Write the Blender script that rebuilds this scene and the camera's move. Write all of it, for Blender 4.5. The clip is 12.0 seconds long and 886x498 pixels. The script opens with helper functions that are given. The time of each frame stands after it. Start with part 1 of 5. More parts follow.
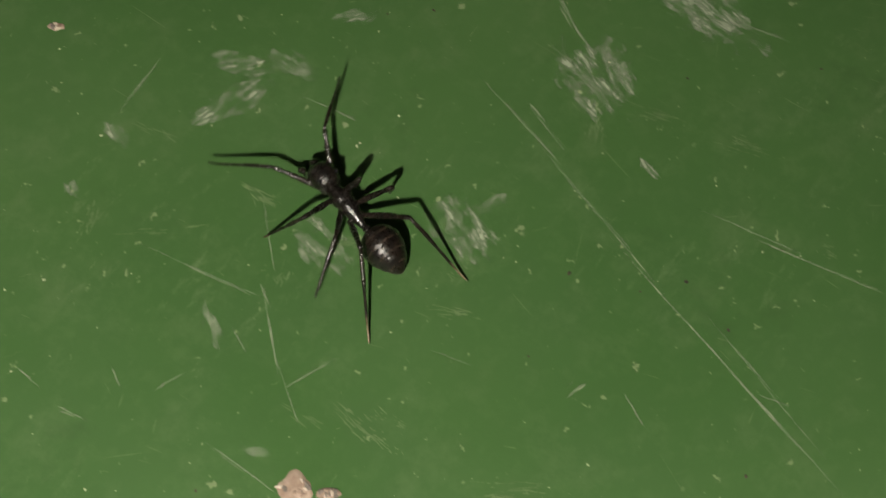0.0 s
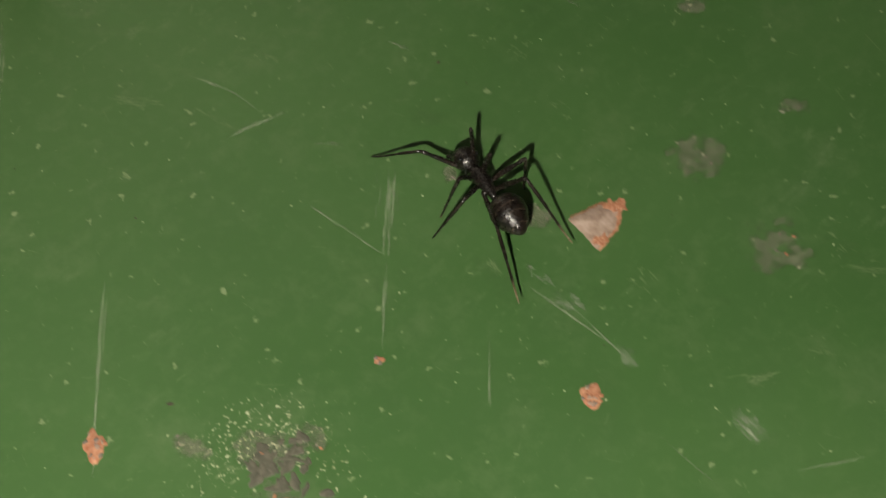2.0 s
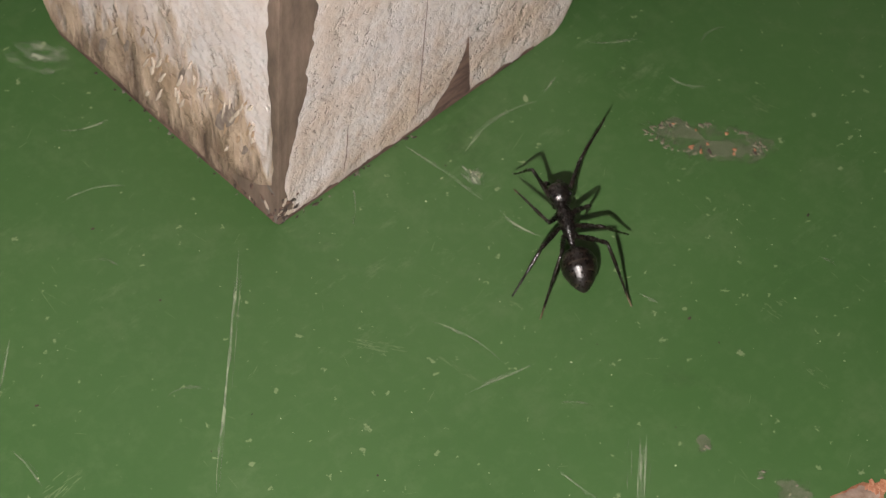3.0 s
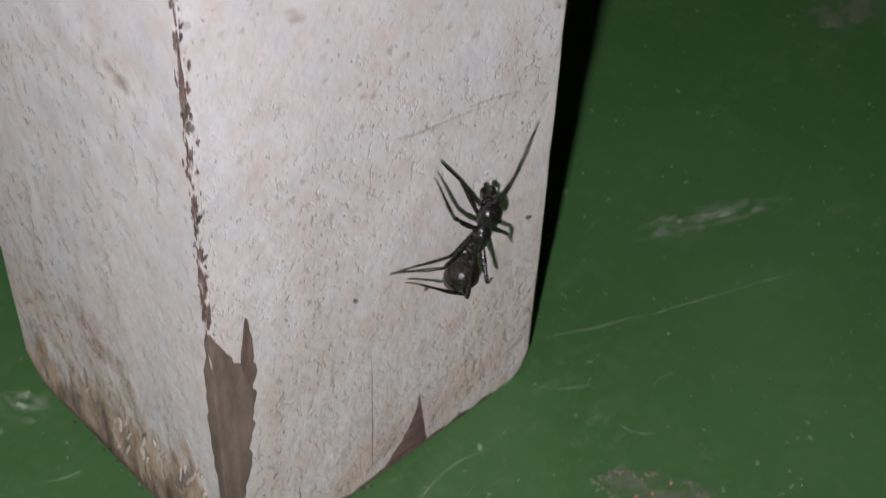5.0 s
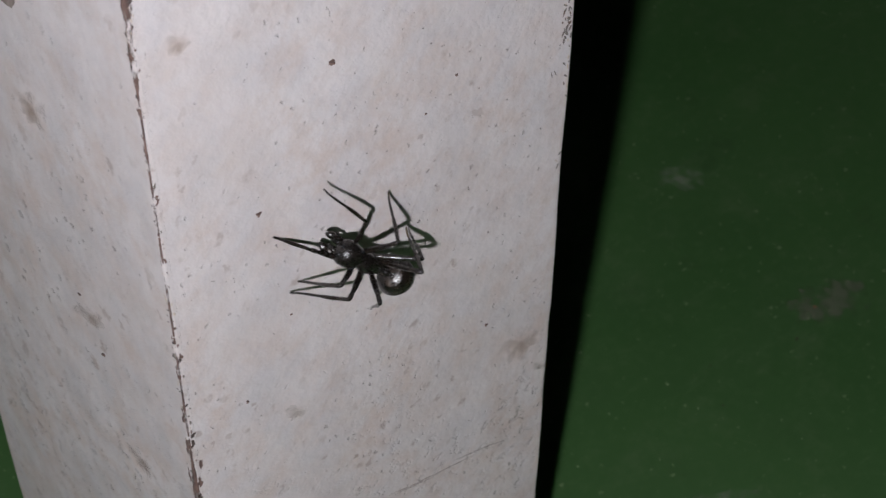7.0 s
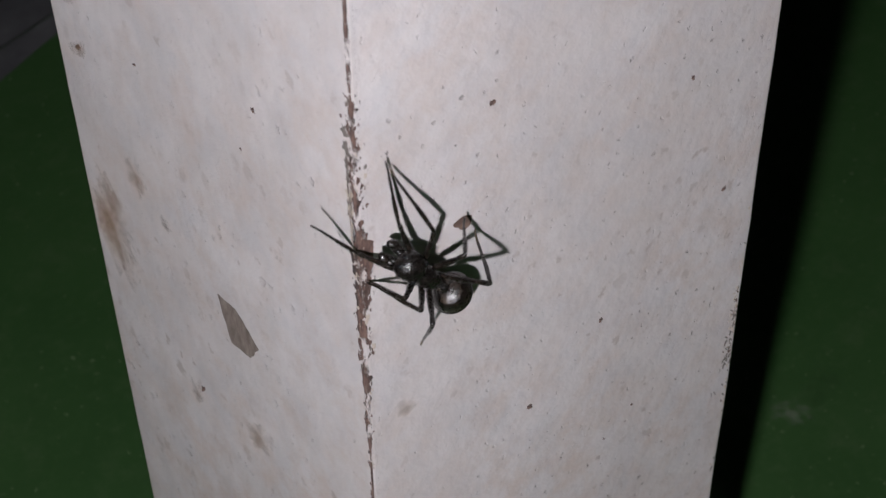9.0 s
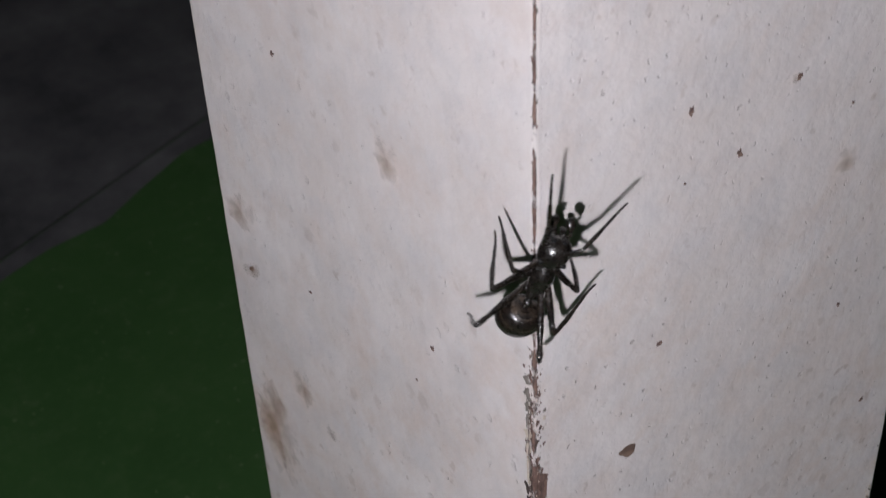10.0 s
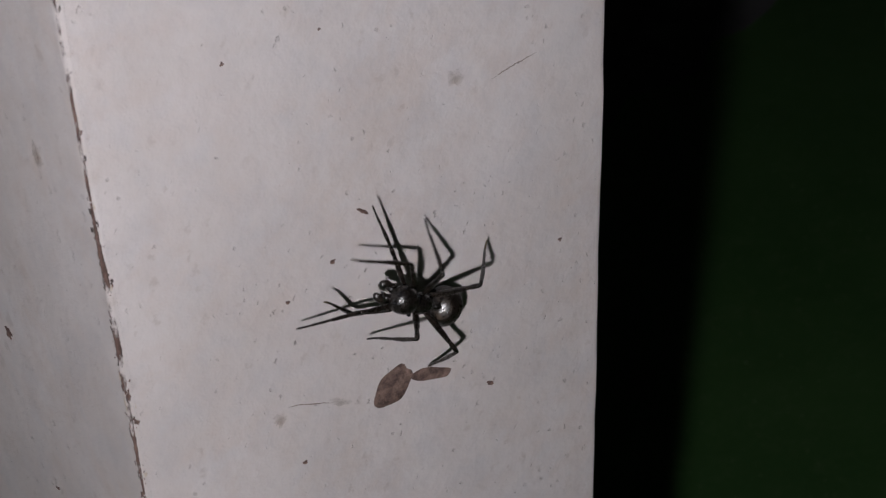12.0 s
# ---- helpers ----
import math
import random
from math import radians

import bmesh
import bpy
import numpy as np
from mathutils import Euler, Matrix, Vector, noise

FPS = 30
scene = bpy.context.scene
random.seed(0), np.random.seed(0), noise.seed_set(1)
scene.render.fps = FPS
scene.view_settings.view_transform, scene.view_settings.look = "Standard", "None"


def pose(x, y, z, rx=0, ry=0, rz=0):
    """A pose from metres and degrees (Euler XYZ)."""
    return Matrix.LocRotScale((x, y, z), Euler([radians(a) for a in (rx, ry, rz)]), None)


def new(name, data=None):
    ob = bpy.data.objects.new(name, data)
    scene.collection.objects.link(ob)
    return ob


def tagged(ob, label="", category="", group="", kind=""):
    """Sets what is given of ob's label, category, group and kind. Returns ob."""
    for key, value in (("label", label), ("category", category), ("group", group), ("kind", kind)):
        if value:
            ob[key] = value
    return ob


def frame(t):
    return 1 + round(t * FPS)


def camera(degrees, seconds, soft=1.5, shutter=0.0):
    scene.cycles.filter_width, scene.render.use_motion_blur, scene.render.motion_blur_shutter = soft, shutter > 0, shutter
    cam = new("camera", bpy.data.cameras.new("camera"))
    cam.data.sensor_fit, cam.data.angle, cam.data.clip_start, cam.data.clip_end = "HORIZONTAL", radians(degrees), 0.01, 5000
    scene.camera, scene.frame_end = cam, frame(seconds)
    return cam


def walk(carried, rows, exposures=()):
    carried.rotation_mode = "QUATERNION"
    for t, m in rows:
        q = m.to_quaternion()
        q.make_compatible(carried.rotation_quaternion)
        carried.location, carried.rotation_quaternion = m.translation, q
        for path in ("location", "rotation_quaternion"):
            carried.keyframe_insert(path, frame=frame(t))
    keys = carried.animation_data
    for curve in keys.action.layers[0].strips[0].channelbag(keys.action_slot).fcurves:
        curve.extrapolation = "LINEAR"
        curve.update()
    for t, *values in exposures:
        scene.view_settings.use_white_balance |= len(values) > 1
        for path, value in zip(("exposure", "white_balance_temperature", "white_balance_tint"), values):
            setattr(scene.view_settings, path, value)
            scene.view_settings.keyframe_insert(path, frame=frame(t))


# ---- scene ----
LENS = 23.02
PATH = [
    (0.0, -0.04193, -0.13462, 0.11849, 30.330, -4.207, -54.026),
    (0.5, -0.04415, -0.12595, 0.12027, 30.984, -4.135, -52.869),
    (1.0, -0.06131, -0.11704, 0.12044, 32.732, -2.742, -51.627),
    (1.5, -0.06698, -0.10474, 0.12800, 34.717, -2.579, -49.732),
    (2.0, -0.06695, -0.09453, 0.12472, 35.890, -2.716, -47.690),
    (2.5, -0.06591, -0.08294, 0.12701, 38.177, -3.555, -46.157),
    (3.0, -0.06711, -0.07439, 0.12585, 37.997, -3.611, -44.478),
    (3.2, -0.06553, -0.07485, 0.12704, 38.542, -3.795, -44.280),
    (4.8, -0.05289, -0.07983, 0.14095, 40.637, -0.853, -42.183),
    (5.0, -0.05139, -0.07840, 0.14423, 41.361, -0.752, -42.020),
    (5.5, -0.04829, -0.07610, 0.15365, 42.189, -0.684, -41.894),
    (6.0, -0.04295, -0.08261, 0.16221, 42.889, -0.295, -41.818),
    (6.5, -0.04560, -0.07877, 0.16828, 43.661, 0.161, -41.455),
    (7.0, -0.04653, -0.08043, 0.17000, 44.079, 0.596, -41.212),
    (7.2, -0.04979, -0.07877, 0.17170, 44.151, 0.899, -41.079),
    (8.8, -0.05370, -0.07613, 0.19150, 46.478, 0.917, -39.880),
    (9.0, -0.05447, -0.07530, 0.19390, 46.608, 0.919, -39.803),
    (9.5, -0.05761, -0.07209, 0.19628, 47.136, 1.085, -39.536),
    (10.0, -0.05991, -0.06925, 0.20798, 48.155, 1.588, -39.054),
    (10.5, -0.05492, -0.07735, 0.21209, 48.244, 2.038, -39.003),
    (11.0, -0.04716, -0.08133, 0.21899, 49.399, 2.134, -39.031),
    (11.2, -0.04609, -0.08045, 0.22474, 50.624, 2.176, -39.235),
    (11.3, -0.04432, -0.08042, 0.23159, 51.319, 2.217, -38.898),
    (11.4, -0.04295, -0.08238, 0.23435, 52.498, 2.324, -38.869),
    (11.5, -0.04112, -0.08463, 0.23600, 52.861, 2.413, -39.014),
    (12.0, -0.04317, -0.09102, 0.24033, 53.479, 3.042, -38.637),
]
cam = camera(LENS, 12.0, soft=1.25, shutter=0.2)
cam.data.dof.use_dof = True
cam.data.dof.focus_distance = 0.143
cam.data.dof.aperture_fstop = 170
EXPOSURES = [
    (0.0, 0.18, 7300, 3), (0.5, 0.5, 7300, 3), (1.0, 0.5, 7300, 3), (2.0, 0.54, 7250, 3), (2.5, 0.56, 7250, 7), (3.0, 0.62, 6750, 13), (3.2, 0.62, 6600, 14), (4.8, 0.36, 5950, 10),
    (5.0, 0.28, 5900, 10), (5.5, -0.06, 5900, 10), (7.0, -0.06, 5900, 10), (9.0, -0.08, 5950, 10), (10.5, -0.1, 5950, 10), (11.0, -0.3, 6000, 10), (11.2, -0.4, 6000, 10), (11.5, -0.62, 6000, 10), (12.0, -0.68, 6050, 10),
]
walk(cam, [(r[0], pose(*r[1:])) for r in PATH], EXPOSURES)

# ---- light: a dark room, lit by the small torch beside the lens ----
world = bpy.data.worlds.new("world")
scene.world = world
world.use_nodes = True
world.node_tree.nodes["Background"].inputs[0].default_value = (0.9, 0.95, 1.0, 1)
world.node_tree.nodes["Background"].inputs[1].default_value = 0.003
TORCH_POWER = 5000.0
TORCH_OFFSET = Vector((-0.0146, -0.0273, 0.0))
MM = 0.001

# ---- materials ----
def material(name):
    m = bpy.data.materials.new(name)
    m.use_nodes = True
    return m, m.node_tree, m.node_tree.nodes["Principled BSDF"]


def node(nt, kind, **sets):
    n = nt.nodes.new(kind)
    for key, value in sets.items():
        n.inputs[key.replace("_", " ")].default_value = value
    return n


def coords(nt, scale=(1, 1, 1)):
    c = nt.nodes.new("ShaderNodeTexCoord")
    mp = nt.nodes.new("ShaderNodeMapping")
    mp.inputs["Scale"].default_value = scale
    nt.links.new(c.outputs["Object"], mp.inputs["Vector"])
    return mp.outputs["Vector"]


def noise_tex(nt, scale, detail=4.0, rough=0.55, stretch=(1, 1, 1)):
    n = node(nt, "ShaderNodeTexNoise", Scale=scale, Detail=detail, Roughness=rough)
    nt.links.new(coords(nt, stretch), n.inputs["Vector"])
    return n.outputs["Fac"]


def ramp(nt, fac, lo, hi, c0=(0, 0, 0), c1=(1, 1, 1)):
    r = nt.nodes.new("ShaderNodeValToRGB")
    r.color_ramp.elements[0].position, r.color_ramp.elements[1].position = lo, hi
    r.color_ramp.elements[0].color, r.color_ramp.elements[1].color = (*c0, 1), (*c1, 1)
    nt.links.new(fac, r.inputs[0])
    return r.outputs[0]


def mix(nt, fac, a, b):
    m = nt.nodes.new("ShaderNodeMix")
    m.data_type = "RGBA"
    for socket, value in ((m.inputs[0], fac), (m.inputs[6], a), (m.inputs[7], b)):
        if isinstance(value, (tuple, float, int)):
            socket.default_value = (*value, 1) if isinstance(value, tuple) else value
        else:
            nt.links.new(value, socket)
    return m.outputs[2]


def bump(nt, bsdf, height, strength, distance):
    b = node(nt, "ShaderNodeBump", Strength=strength, Distance=distance)
    nt.links.new(height, b.inputs["Height"])
    nt.links.new(b.outputs[0], bsdf.inputs["Normal"])


def math_node(nt, op, a, b):
    m = nt.nodes.new("ShaderNodeMath")
    m.operation = op
    for socket, value in ((m.inputs[0], a), (m.inputs[1], b)):
        if isinstance(value, (float, int)):
            socket.default_value = value
        else:
            nt.links.new(value, socket)
    return m.outputs[0]


def warped(nt, scale, amount, stretch=(1, 1, 1)):
    """Object coordinates shifted by a noise, so that no mark keeps a clean outline."""
    n = node(nt, "ShaderNodeTexNoise", Scale=scale, Detail=3.0)
    base = coords(nt)
    nt.links.new(base, n.inputs["Vector"])
    shift = nt.nodes.new("ShaderNodeVectorMath")
    shift.operation = "MULTIPLY_ADD"
    nt.links.new(n.outputs["Color"], shift.inputs[0])
    shift.inputs[1].default_value = (amount,) * 3
    nt.links.new(base, shift.inputs[2])
    mp = nt.nodes.new("ShaderNodeMapping")
    mp.inputs["Scale"].default_value = stretch
    nt.links.new(shift.outputs[0], mp.inputs["Vector"])
    return mp.outputs["Vector"]


def speck_mask(nt, scale, size, few=0.72, amount=0.0012, stretch=(1, 1, 1)):
    v = node(nt, "ShaderNodeTexVoronoi", Scale=scale)
    nt.links.new(warped(nt, scale * 2.2, amount, stretch), v.inputs["Vector"])
    sep = nt.nodes.new("ShaderNodeSeparateColor")
    nt.links.new(v.outputs["Color"], sep.inputs[0])
    room = math_node(nt, "MULTIPLY", math_node(nt, "ADD", math_node(nt, "POWER", sep.outputs[1], 2.0), 0.25), size)
    soft = ramp(nt, math_node(nt, "DIVIDE", v.outputs["Distance"], room), 0.55, 1.0, (1, 1, 1), (0, 0, 0))
    return math_node(nt, "MULTIPLY", soft, math_node(nt, "GREATER_THAN", sep.outputs[0], few))


def times(nt, *values):
    out = values[0]
    for v in values[1:]:
        out = math_node(nt, "MULTIPLY", out, v)
    return out


def green_paint():
    m, nt, b = material("green_paint")
    c = mix(nt, ramp(nt, noise_tex(nt, 28, 5), 0.35, 0.7), GREEN_A, GREEN_B)
    c = mix(nt, times(nt, ramp(nt, noise_tex(nt, 160, 7, 0.75), 0.52, 0.72), 0.35), c, GREEN_PALE)
    c = mix(nt, times(nt, ramp(nt, noise_tex(nt, 700, 3, 0.6), 0.5, 0.8), 0.18), c, GREEN_PALE)
    c = mix(nt, times(nt, ramp(nt, noise_tex(nt, 500, 8, 0.8, (0.35, 1, 1)), 0.56, 0.7), ramp(nt, noise_tex(nt, 45, 4), 0.45, 0.65), 0.45), c, (0.24, 0.31, 0.17))
    c = mix(nt, times(nt, ramp(nt, noise_tex(nt, 90, 6, 0.7), 0.60, 0.76), 0.3), c, (0.02, 0.035, 0.015))
    c = mix(nt, times(nt, speck_mask(nt, 380, 0.10, 0.5), 0.55), c, (0.36, 0.42, 0.24))
    c = mix(nt, times(nt, speck_mask(nt, 900, 0.2, 0.5), 0.6), c, (0.3, 0.36, 0.2))
    nt.links.new(c, b.inputs["Base Color"])
    nt.links.new(ramp(nt, noise_tex(nt, 120, 5), 0.3, 0.7, (0.38,) * 3, (0.55,) * 3), b.inputs["Roughness"])
    bump(nt, b, math_node(nt, "ADD", noise_tex(nt, 900, 5, 0.65), times(nt, noise_tex(nt, 160, 3), 2.0)), 0.35, 0.0001)
    return m


def white_paint():
    """Old white paint: mottled, stained ochre towards the floor, rougher and streaked on its side face."""
    m, nt, b = material("white_paint")
    low = nt.nodes.new("ShaderNodeSeparateXYZ")
    nt.links.new(coords(nt), low.inputs[0])
    foot = ramp(nt, low.outputs[2], 0.002, 0.04, (1, 1, 1), (0, 0, 0))
    worn = ramp(nt, low.outputs[2], 0.06, 0.13, (1, 1, 1), (0.45, 0.45, 0.45))
    side = math_node(nt, "LESS_THAN", low.outputs[0], 0.0005)
    c = mix(nt, ramp(nt, noise_tex(nt, 55, 6, 0.6), 0.33, 0.68), WHITE_A, WHITE_B)
    c = mix(nt, times(nt, ramp(nt, noise_tex(nt, 300, 5, 0.65), 0.42, 0.64), worn, 0.42), c, (0.56, 0.45, 0.39))
    c = mix(nt, times(nt, ramp(nt, noise_tex(nt, 240, 5, 0.6, (1, 1, 0.9)), 0.46, 0.66), 0.3), c, (0.5, 0.5, 0.53))
    # ochre grime in blotches, strongest at the foot
    c = mix(nt, times(nt, ramp(nt, noise_tex(nt, 130, 7, 0.68), 0.44, 0.64), foot, 0.58), c, (0.54, 0.37, 0.235))
    c = mix(nt, times(nt, ramp(nt, noise_tex(nt, 420, 8, 0.75), 0.52, 0.66), foot, 0.5), c, (0.38, 0.24, 0.15))
    c = mix(nt, times(nt, ramp(nt, noise_tex(nt, 75, 8, 0.75), 0.52, 0.70), worn, 0.45), c, (0.55, 0.42, 0.34))
    # grey vertical brushing on the side face, with some of that face's shade painted in
    c = mix(nt, times(nt, ramp(nt, noise_tex(nt, 260, 6, 0.65, (1, 1, 0.65)), 0.46, 0.7), side, worn, 0.25), c, (0.38, 0.37, 0.36))
    c = mix(nt, times(nt, ramp(nt, noise_tex(nt, 200, 7, 0.7, (1, 1, 0.8)), 0.55, 0.72), worn, 0.27), c, (0.42, 0.34, 0.29))
    # torn fibres of brown wood through the paint at the foot of the side face
    torn = nt.nodes.new("ShaderNodeMapping")
    torn.inputs["Rotation"].default_value = (math.radians(-28), 0, 0)
    torn.inputs["Scale"].default_value = (1, 1, 0.33)
    nt.links.new(coords(nt), torn.inputs["Vector"])

    def ragged(scale, amount, lo, hi):
        """1 near the floor, falling to 0 between two heights along a ragged line; it reaches higher beside the front arris."""
        n = node(nt, "ShaderNodeTexNoise", Scale=scale, Detail=7.0, Roughness=0.6)
        nt.links.new(torn.outputs[0], n.inputs["Vector"])
        at = math_node(nt, "ADD", low.outputs[2], times(nt, math_node(nt, "ABSOLUTE", math_node(nt, "SUBTRACT", low.outputs[1], 0.005), 0.0), 0.2))
        at = math_node(nt, "ADD", at, times(nt, math_node(nt, "SUBTRACT", ramp(nt, n.outputs["Fac"], 0.32, 0.68), 0.5), amount))
        return times(nt, ramp(nt, at, lo, hi, (1, 1, 1), (0, 0, 0)), side)

    rim = ragged(420.0, 0.012, 0.0085, 0.0096)
    bare = ragged(380.0, 0.015, 0.0035, 0.0043)
    tan = mix(nt, ramp(nt, noise_tex(nt, 420, 6, 0.65, (1, 1, 0.5)), 0.36, 0.64), (0.3, 0.205, 0.13), (0.58, 0.44, 0.32))
    c = mix(nt, times(nt, rim, 0.88), c, tan)
    c = mix(nt, bare, c, mix(nt, ramp(nt, noise_tex(nt, 900, 5, 0.6, (1, 1, 0.4)), 0.35, 0.65), (0.07, 0.046, 0.035), (0.24, 0.165, 0.125)))
    # pits and fly dirt
    c = mix(nt, times(nt, speck_mask(nt, 330, 0.34, 0.62, 0.0026), ramp(nt, noise_tex(nt, 45, 3), 0.44, 0.6), worn, 0.65), c, (0.25, 0.17, 0.13))
    c = mix(nt, times(nt, speck_mask(nt, 750, 0.42, 0.55, 0.0014, (1, 1, 0.7)), ramp(nt, noise_tex(nt, 60, 3), 0.42, 0.58), worn, 0.5), c, (0.30, 0.22, 0.18))
    pits = times(nt, speck_mask(nt, 1250, 0.34, 0.5, 0.0007, (1, 1, 0.75)), ramp(nt, noise_tex(nt, 80, 4), 0.38, 0.62), math_node(nt, "SUBTRACT", 1.0, times(nt, side, 0.7)))
    # shade inside the pits, put into the colour besides their relief
    c = mix(nt, times(nt, pits, worn, 0.5), c, (0.28, 0.24, 0.22))
    nt.links.new(c, b.inputs["Base Color"])
    b.inputs["Roughness"].default_value = 0.62
    b.inputs["Specular IOR Level"].default_value = 0.3
    h = math_node(nt, "ADD", times(nt, noise_tex(nt, 320, 6, 0.6), 1.0), times(nt, noise_tex(nt, 300, 3, 0.5, (1, 1, 0.7)), 0.15))
    h = math_node(nt, "ADD", h, times(nt, noise_tex(nt, 420, 5, 0.65, (1, 1, 0.7)), side, worn, 0.35))
    h = math_node(nt, "ADD", h, times(nt, math_node(nt, "ADD", times(nt, noise_tex(nt, 300, 6, 0.65), 2.6), times(nt, noise_tex(nt, 900, 4, 0.6), 1.0)), foot))
    h = math_node(nt, "ADD", h, times(nt, noise_tex(nt, 800, 4, 0.6), worn, 0.45))
    h = math_node(nt, "SUBTRACT", h, times(nt, pits, worn, 1.4))
    pocked = times(nt, ramp(nt, noise_tex(nt, 780, 4, 0.6), 0.55, 0.68), ramp(nt, noise_tex(nt, 70, 5, 0.6), 0.4, 0.6), ramp(nt, low.outputs[2], 0.028, 0.058, (1, 1, 1), (0.08, 0.08, 0.08)))
    h = math_node(nt, "SUBTRACT", h, times(nt, pocked, 0.95))
    h = math_node(nt, "SUBTRACT", h, times(nt, bare, 1.2))
    h = math_node(nt, "ADD", h, times(nt, rim, 0.5))
    h = math_node(nt, "SUBTRACT", h, times(nt, speck_mask(nt, 430, 0.2), 0.6))
    bump(nt, b, h, 0.9, 0.00023)
    return m


def grainy(name, dark, light, scale=600, rough=0.75, stretch=(1, 1, 1), depth=0.0001):
    m, nt, b = material(name)
    c = mix(nt, ramp(nt, noise_tex(nt, scale, 6, 0.65, stretch), 0.35, 0.68), dark, light)
    nt.links.new(c, b.inputs["Base Color"])
    b.inputs["Roughness"].default_value = rough
    bump(nt, b, noise_tex(nt, scale * 1.7, 5, 0.6, stretch), 0.6, depth)
    return m


def broken_wood(name, dark, light):
    """Bare wood that shows through worn paint in broken upright shreds."""
    m, nt, b = material(name)
    nt.links.new(mix(nt, ramp(nt, noise_tex(nt, 1500, 5, 0.65, (1, 1, 0.4)), 0.35, 0.68), dark, light), b.inputs["Base Color"])
    b.inputs["Roughness"].default_value = 0.8
    n = math_node(nt, "ADD", times(nt, noise_tex(nt, 1100, 5, 0.7, (1, 1, 0.35)), 0.6), times(nt, noise_tex(nt, 260, 3, 0.6, (1, 1, 0.6)), 0.5))
    nt.links.new(ramp(nt, n, 0.49, 0.56), b.inputs["Alpha"])
    return m


def film_paint(name, colour, streak, lo, hi, strength, scale=900):
    """A broken film of colour that lets the surface below show between its streaks."""
    m, nt, b = material(name)
    b.inputs["Base Color"].default_value = (*colour, 1)
    b.inputs["Roughness"].default_value = 0.7
    g = nt.nodes.new("ShaderNodeTexCoord")
    sep = nt.nodes.new("ShaderNodeSeparateXYZ")
    nt.links.new(g.outputs["Generated"], sep.inputs[0])
    ex = math_node(nt, "POWER", math_node(nt, "ABSOLUTE", math_node(nt, "SUBTRACT", sep.outputs[0], 0.5), 0.0), 2.0)
    ey = math_node(nt, "POWER", math_node(nt, "ABSOLUTE", math_node(nt, "SUBTRACT", sep.outputs[1], 0.5), 0.0), 2.0)
    fade = math_node(nt, "SUBTRACT", 1.0, math_node(nt, "MULTIPLY", math_node(nt, "ADD", ex, ey), 4.0))
    n = math_node(nt, "ADD", times(nt, noise_tex(nt, scale, 6, 0.7, streak), 0.55), times(nt, noise_tex(nt, scale * 0.3, 5, 0.62), 1.1))
    n = math_node(nt, "SUBTRACT", n, times(nt, math_node(nt, "SUBTRACT", 1.0, fade), 0.3))
    a = math_node(nt, "MULTIPLY", ramp(nt, n, lo, hi), strength)
    nt.links.new(a, b.inputs["Alpha"])
    return m


def mottled_film(name, dark, light, strength, scale, low):
    """A thin crust, mottled between two colours, holed and with a ragged rim."""
    m, nt, b = material(name)
    nt.links.new(mix(nt, ramp(nt, noise_tex(nt, scale * 1.6, 6, 0.65), 0.36, 0.64), dark, light), b.inputs["Base Color"])
    b.inputs["Roughness"].default_value = 0.8
    g = nt.nodes.new("ShaderNodeTexCoord")
    sep = nt.nodes.new("ShaderNodeSeparateXYZ")
    nt.links.new(g.outputs["Generated"], sep.inputs[0])
    ex = math_node(nt, "POWER", math_node(nt, "ABSOLUTE", math_node(nt, "SUBTRACT", sep.outputs[0], 0.5), 0.0), 2.0)
    ey = math_node(nt, "POWER", math_node(nt, "ABSOLUTE", math_node(nt, "SUBTRACT", sep.outputs[1], 0.5), 0.0), 2.0)
    out = math_node(nt, "MULTIPLY", math_node(nt, "ADD", ex, ey), 4.0)
    n = math_node(nt, "ADD", times(nt, ramp(nt, noise_tex(nt, scale, 6, 0.65), 0.34, 0.66), 0.6), times(nt, ramp(nt, noise_tex(nt, scale * 0.35, 4, 0.55), 0.36, 0.64), 0.5))
    n = math_node(nt, "SUBTRACT", n, times(nt, math_node(nt, "POWER", out, 1.5), 0.75))
    nt.links.new(math_node(nt, "MULTIPLY", ramp(nt, n, low, low + 0.32), strength), b.inputs["Alpha"])
    bump(nt, b, noise_tex(nt, scale * 2, 5, 0.6), 0.7, 0.00008)
    return m


def combed_paint(name, colour, strength):
    """A pale rubbed film, combed into fine streaks along x and thinning out raggedly towards its rim."""
    m, nt, b = material(name)
    b.inputs["Base Color"].default_value = (*colour, 1)
    b.inputs["Roughness"].default_value = 0.65
    g = nt.nodes.new("ShaderNodeTexCoord")
    sep = nt.nodes.new("ShaderNodeSeparateXYZ")
    nt.links.new(g.outputs["Generated"], sep.inputs[0])
    ex = math_node(nt, "POWER", math_node(nt, "ABSOLUTE", math_node(nt, "SUBTRACT", sep.outputs[0], 0.5), 0.0), 2.0)
    ey = math_node(nt, "POWER", math_node(nt, "ABSOLUTE", math_node(nt, "SUBTRACT", sep.outputs[1], 0.5), 0.0), 2.0)
    out = math_node(nt, "MULTIPLY", math_node(nt, "ADD", ex, ey), 4.0)
    fine = ramp(nt, noise_tex(nt, 3400, 5, 0.7, (0.16, 1, 1)), 0.43, 0.6)
    patchy = ramp(nt, noise_tex(nt, 1100, 6, 0.7, (0.55, 1, 1)), 0.4, 0.6)
    n = math_node(nt, "SUBTRACT", patchy, times(nt, out, 0.62))
    n = math_node(nt, "MULTIPLY", ramp(nt, n, 0.1, 0.75), math_node(nt, "ADD", times(nt, fine, 0.85), 0.15))
    nt.links.new(math_node(nt, "MULTIPLY", n, strength), b.inputs["Alpha"])
    return m


